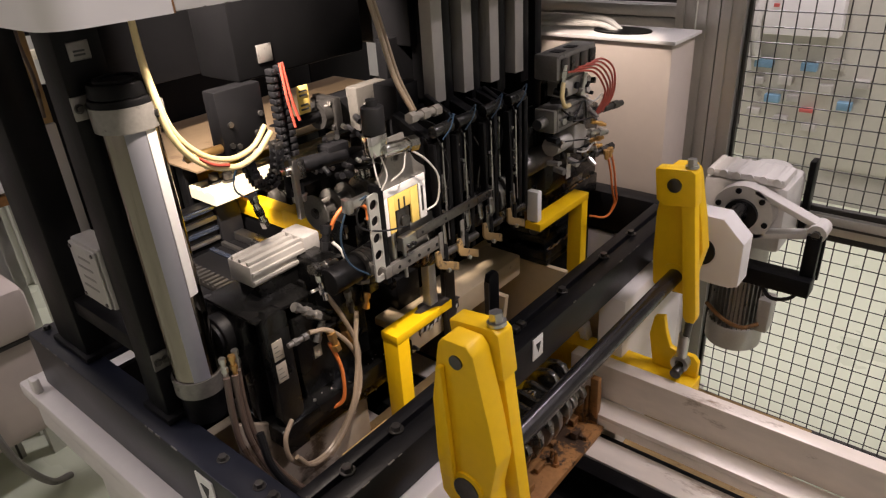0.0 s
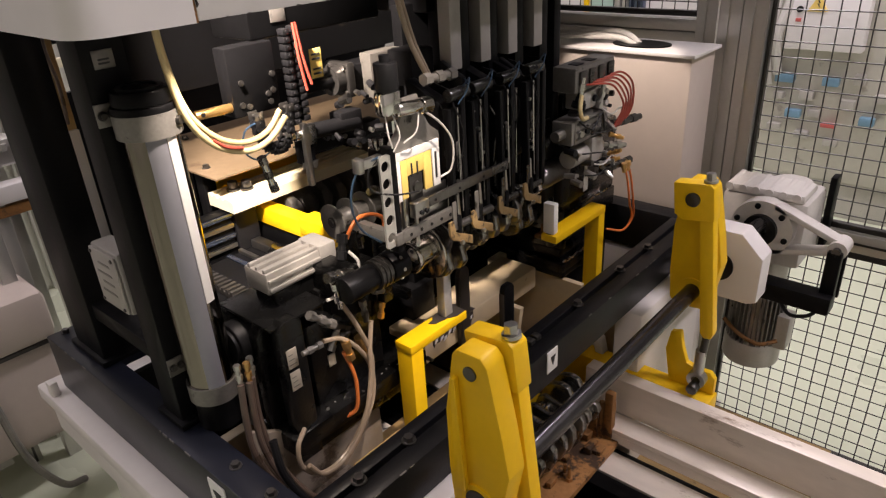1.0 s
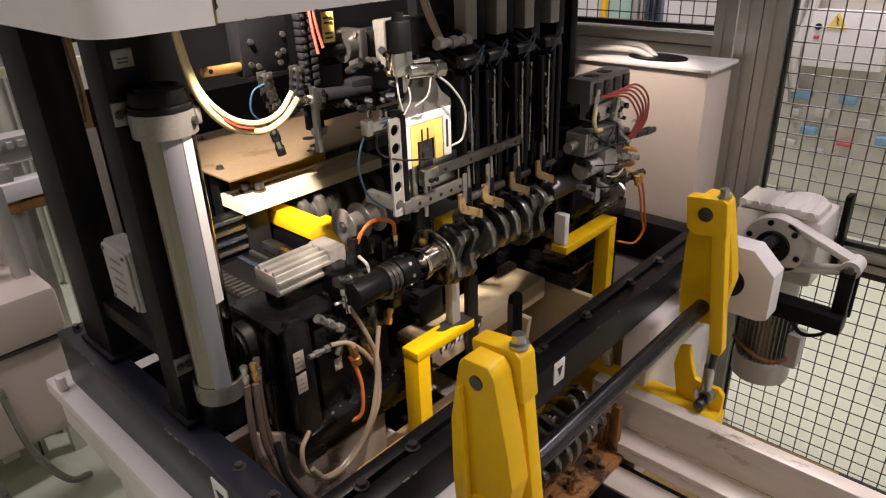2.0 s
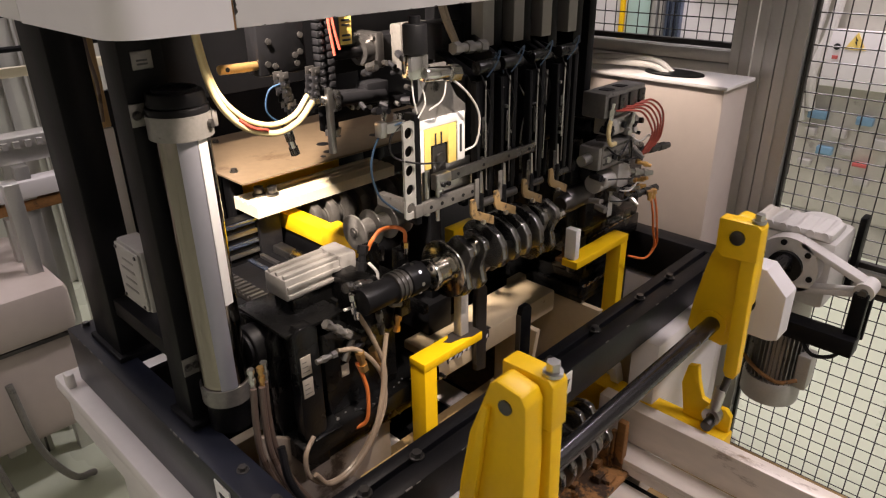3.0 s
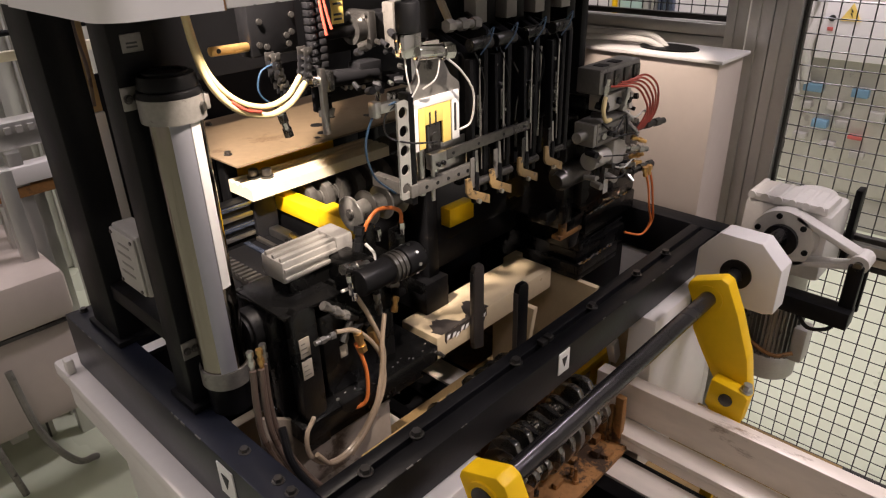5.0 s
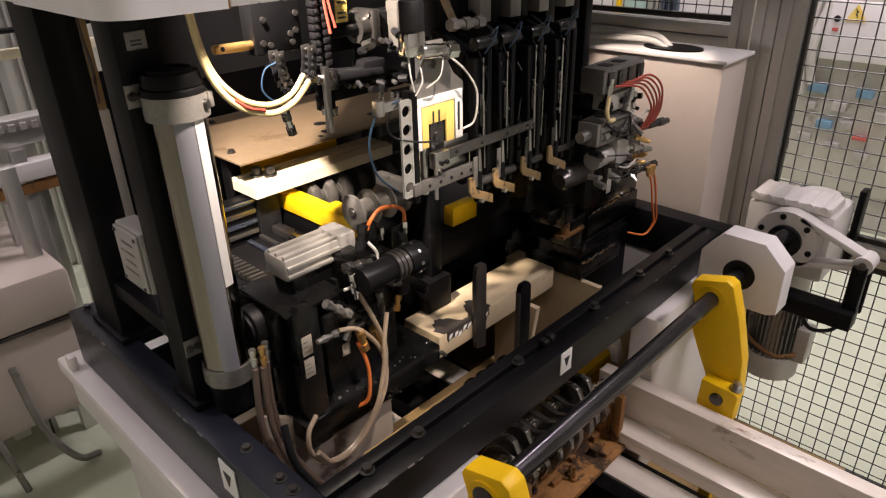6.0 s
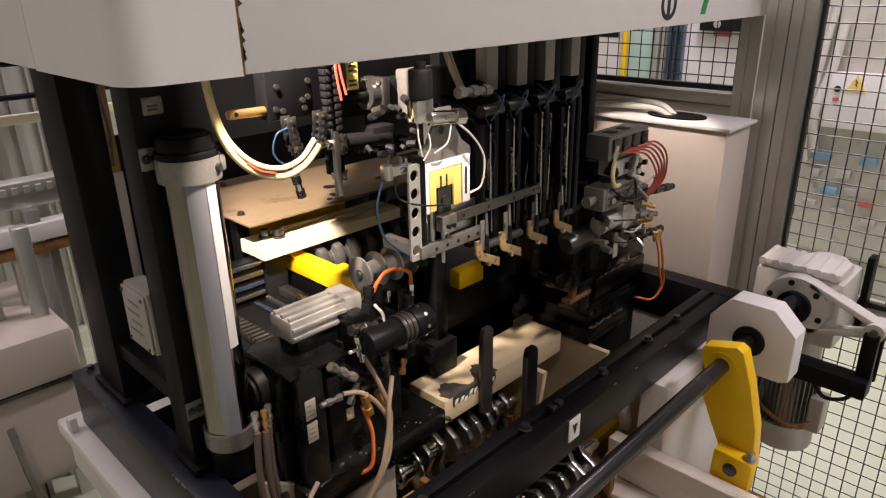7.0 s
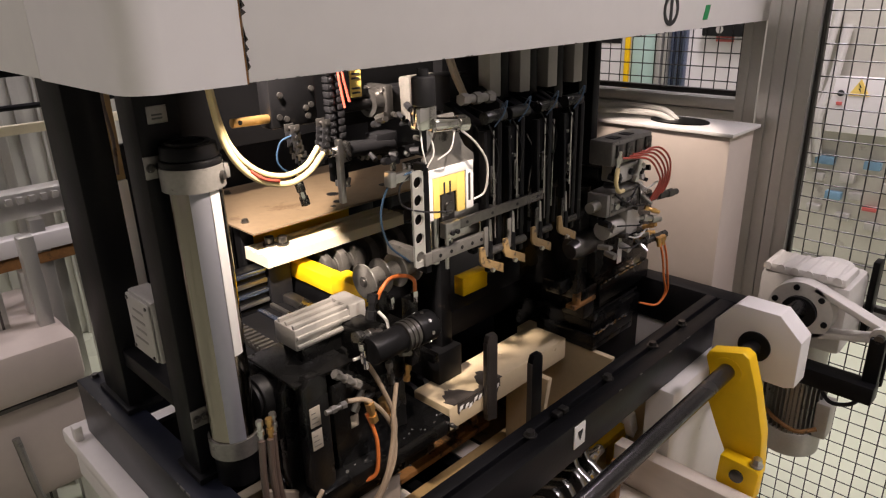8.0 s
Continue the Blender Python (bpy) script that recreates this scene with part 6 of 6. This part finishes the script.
part("jaw_tip", B(0.784, 0.793, 1.082, 1.089, 1.540, 1.552, 0.001), STEEL, gripper)
part("holder_arm", [B(0.82, 1.03, 1.11, 1.15, 1.553, 1.583, 0.004), Cy((0.82, 1.10, 1.606), (0.95, 1.10, 1.594), 0.017, None, 24, 0.003), B(0.90, 0.96, 1.09, 1.13, 1.578, 1.625, 0.004)], BLACK, gripper)
for bx, bz in ((0.858, 1.586), (0.872, 1.584), (0.905, 1.579), (0.985, 1.571)):
    part("stud", Cy((bx, 1.10, bz), (bx, 1.088, bz - 0.003), 0.005, None, 8), STEEL, gripper)
part("nozzle", Pr([(0.945, 1.560), (0.957, 1.560), (0.953, 1.536), (0.949, 1.536)], "y", 1.095, 1.107, 0.001), STEEL, gripper)
part("clamp_block", [B(0.975, 1.03, 1.07, 1.10, 1.525, 1.552, 0.003), B(0.985, 1.0, 1.06, 1.07, 1.53, 1.555, 0.002)], CHROME, gripper)
for p in ([(0.818, 1.10, 1.82), (0.820, 1.097, 1.75), (0.829, 1.097, 1.69)], [(0.823, 1.10, 1.82), (0.830, 1.097, 1.75), (0.842, 1.097, 1.70)]):
    part("red_cable", Tu(p, 0.0032, 8), REDHOSE, gripper, "orange-red cable")
part("warning_plate", B(0.860, 0.889, 1.115, 1.118, 1.704, 1.762, 0.0005), AMBER, gripper, "small amber text plate")
for bz in (1.711, 1.720, 1.740, 1.749):
    part("print_bar", B(0.864, 0.884, 1.1138, 1.1149, bz, bz + 0.004, 0), INK, gripper)
part("side_cylinder", [B(0.957, 1.09, 1.105, 1.16, 1.655, 1.715, 0.004), Cy((0.84, 1.13, 1.686), (0.916, 1.13, 1.686), 0.013, None, 20, 0.002)], BLACK, gripper, "black side cylinder")
# Plate is light grey; darkened here for rising out of the lamp's light.
part("end_block", B(0.937, 0.957, 1.095, 1.168, 1.650, 1.722, 0.004), DARKSTEEL, gripper, "end block with its shade put into a dark grey")
part("cylinder_flange", [Ring((0.914, 1.13, 1.686), (0.936, 1.13, 1.686), 0.030, 0.019, 40), Ring((0.918, 1.13, 1.686), (0.930, 1.13, 1.686), 0.019, 0.010, 32)], DARKSTEEL, gripper, "dark grey round flange")
for dy, dz in ((-0.027, 0.027), (0.027, 0.027), (-0.027, -0.027), (0.027, -0.027)):
    part("cap_screw", Cy((0.931, 1.132 + dy, 1.686 + dz), (0.937, 1.132 + dy, 1.686 + dz), 0.0055, None, 12), DARKSTEEL, gripper)
part("grey_block", [B(0.985, 1.08, 1.075, 1.11, 1.640, 1.735, 0.004), B(1.0, 1.03, 1.068, 1.0745, 1.66, 1.70, 0.002), Cy((1.055, 1.0745, 1.70), (1.055, 1.068, 1.70), 0.009, None, 16)], DARKCAST, gripper, "dark grey valve block")
part("front_block", B(1.02, 1.09, 0.99, 1.06, 1.665, 1.74, 0.004), BLACK, gripper)
part("strip_bracket", [B(0.752, 0.798, 0.866, 0.878, 1.589, 1.606, 0.001), B(0.738, 0.752, 0.862, 0.882, 1.584, 1.612, 0.003)], STEEL, gripper)
part("supply_hose", Tu([(0.93, 0.97, 1.98), (0.955, 0.955, 1.86), (0.975, 0.945, 1.77), (1.01, 0.94, 1.70)], 0.0055, 10), CLEARHOSE, gripper, "cream supply hose")
part("supply_hose", Tu([(0.94, 0.97, 1.98), (0.97, 0.96, 1.86), (0.99, 0.95, 1.77), (1.025, 0.945, 1.695)], 0.0045, 10), CLEARHOSE, gripper)
for k in range(16):
    random.seed(200 + k)
    gx, gy, gz = 0.86 + 0.2 * random.random(), 1.02 + 0.06 * random.random(), 1.58 + 0.12 * random.random()
    part("small_fitting", Cy((gx, gy, gz), (gx + 0.02 * (random.random() - 0.5), gy - 0.02, gz + 0.02 * (random.random() - 0.5)), 0.005 + 0.004 * random.random(), None, 8), random.choice((DARKSTEEL, MATT, MATT)), gripper)

loop_hose = thing("air_hose", (0.6, 1.05, 1.7), "pair of cream air hoses hanging in a loop", "hose")
part("hose", Tu([(0.522, 1.05, 2.0), (0.522, 1.05, 1.85), (0.524, 1.05, 1.758), (0.540, 1.05, 1.667), (0.583, 1.05, 1.606), (0.645, 1.05, 1.580), (0.695, 1.05, 1.590), (0.735, 1.05, 1.622)], 0.0058, 12), CREAMHOSE, loop_hose)
part("hose", Tu([(0.530, 1.065, 2.0), (0.530, 1.065, 1.85), (0.534, 1.065, 1.76), (0.552, 1.065, 1.672), (0.595, 1.065, 1.616), (0.650, 1.065, 1.592), (0.70, 1.065, 1.600), (0.735, 1.065, 1.632)], 0.0052, 12), CREAMHOSE, loop_hose)
part("red_stripe", Tu([(0.577, 1.047, 1.618), (0.60, 1.0435, 1.600), (0.63, 1.043, 1.590)], 0.003, 8), REDHOSE, loop_hose)


# ---- what moves ----
def arm_angle(t):
    rows = ((0.0, -2.1), (2.5, -1.8), (2.8, 2.5), (3.0, 8.0), (3.1, 12.2), (3.2, 19.3), (3.3, 28.0), (3.4, 36.5), (3.5, 44.5), (3.6, 55.0), (3.7, 64.5), (3.8, 75.0), (3.9, 83.5), (4.0, 93.0), (4.1, 104.5), (4.2, 114.5), (4.3, 124.0), (4.4, 133.0), (4.5, 140.5), (4.7, 149.5), (5.0, 157.5), (5.5, 163.0), (6.0, 164.0), (8.0, 164.0))
    for (ta0, a0), (tb0, b0) in zip(rows, rows[1:]):
        if t <= tb0:
            return a0 + (b0 - a0) * (t - ta0) / (tb0 - ta0)
    return rows[-1][1]


def lift_state(t):
    a = radians(arm_angle(t))
    y, z = SY - RAD * math.sin(a), SZ + RAD * math.cos(a)
    lean = math.asin((PINY - y) / LEN)
    return y, z, math.degrees(lean), z - LEN * math.cos(lean)


def motions():
    times = [0.0, 1.0, 2.0, 2.5, 2.8, 3.0, 3.1, 3.2, 3.3, 3.4, 3.5, 3.6, 3.7, 3.8, 3.9, 4.0, 4.1, 4.2, 4.3, 4.4, 4.5, 4.7, 5.0, 5.5, 6.0, 7.0, 8.0]
    walk(swing, [(t, pose(0, SY, SZ, arm_angle(t))) for t in times])
    for lk, x in ((link_near, 0.714), (link_far, 1.506)):
        walk(lk, [(t, pose(x, lift_state(t)[0], lift_state(t)[1], lift_state(t)[2])) for t in times])
    z0 = lift_state(0)[3]
    walk(lift, [(t, pose(1.3, LY, LIFT0 + lift_state(t)[3] - z0)) for t in times])
    rise = lambda t: max(CRZ + lift_state(t)[3] - z0, CRZ - 0.52)
    carry = {6.0: 0.0, 6.5: 0.06, 7.0: 0.16, 7.5: 0.30, 8.0: 0.40}
    walk(crank_lifted, [(t, pose(1.15, LY + carry.get(t, 0.0), rise(t))) for t in times[:-2] + [6.5, 7.0, 7.5, 8.0]])
    walk(pallet_rear, [(t, pose(1.15, LY + d, CRZ - 0.52 - 0.155)) for t, d in ((0.0, 0.0), (5.0, 0.0), (5.8, 0.0), (6.0, 0.0), (6.5, 0.06), (7.0, 0.16), (7.5, 0.30), (8.0, 0.40))])
    for ob, z in ((crank_front, FRONTZ), (pallet_front, FRONTZ - 0.155)):
        walk(ob, [(t, pose(1.15, FRONTY + d, z)) for t, d in ((0.0, 0.0), (5.0, 0.0), (5.8, 0.0), (6.0, 0.01), (6.5, 0.045), (7.0, 0.07), (7.5, 0.07), (8.0, 0.07))])
    drop = {0.0: 0.184, 0.5: 0.140, 1.0: 0.089, 1.5: 0.042, 1.9: 0.014, 2.3: 0.003, 2.8: 0.0, 3.5: 0.0, 8.0: 0.0}
    walk(gripper, [(t, pose(1.2, 1.0, 1.6 - d)) for t, d in drop.items()])
    walk(loop_hose, [(t, pose(0.6, 1.05, 1.7 - 0.5 * d)) for t, d in drop.items()])


motions()
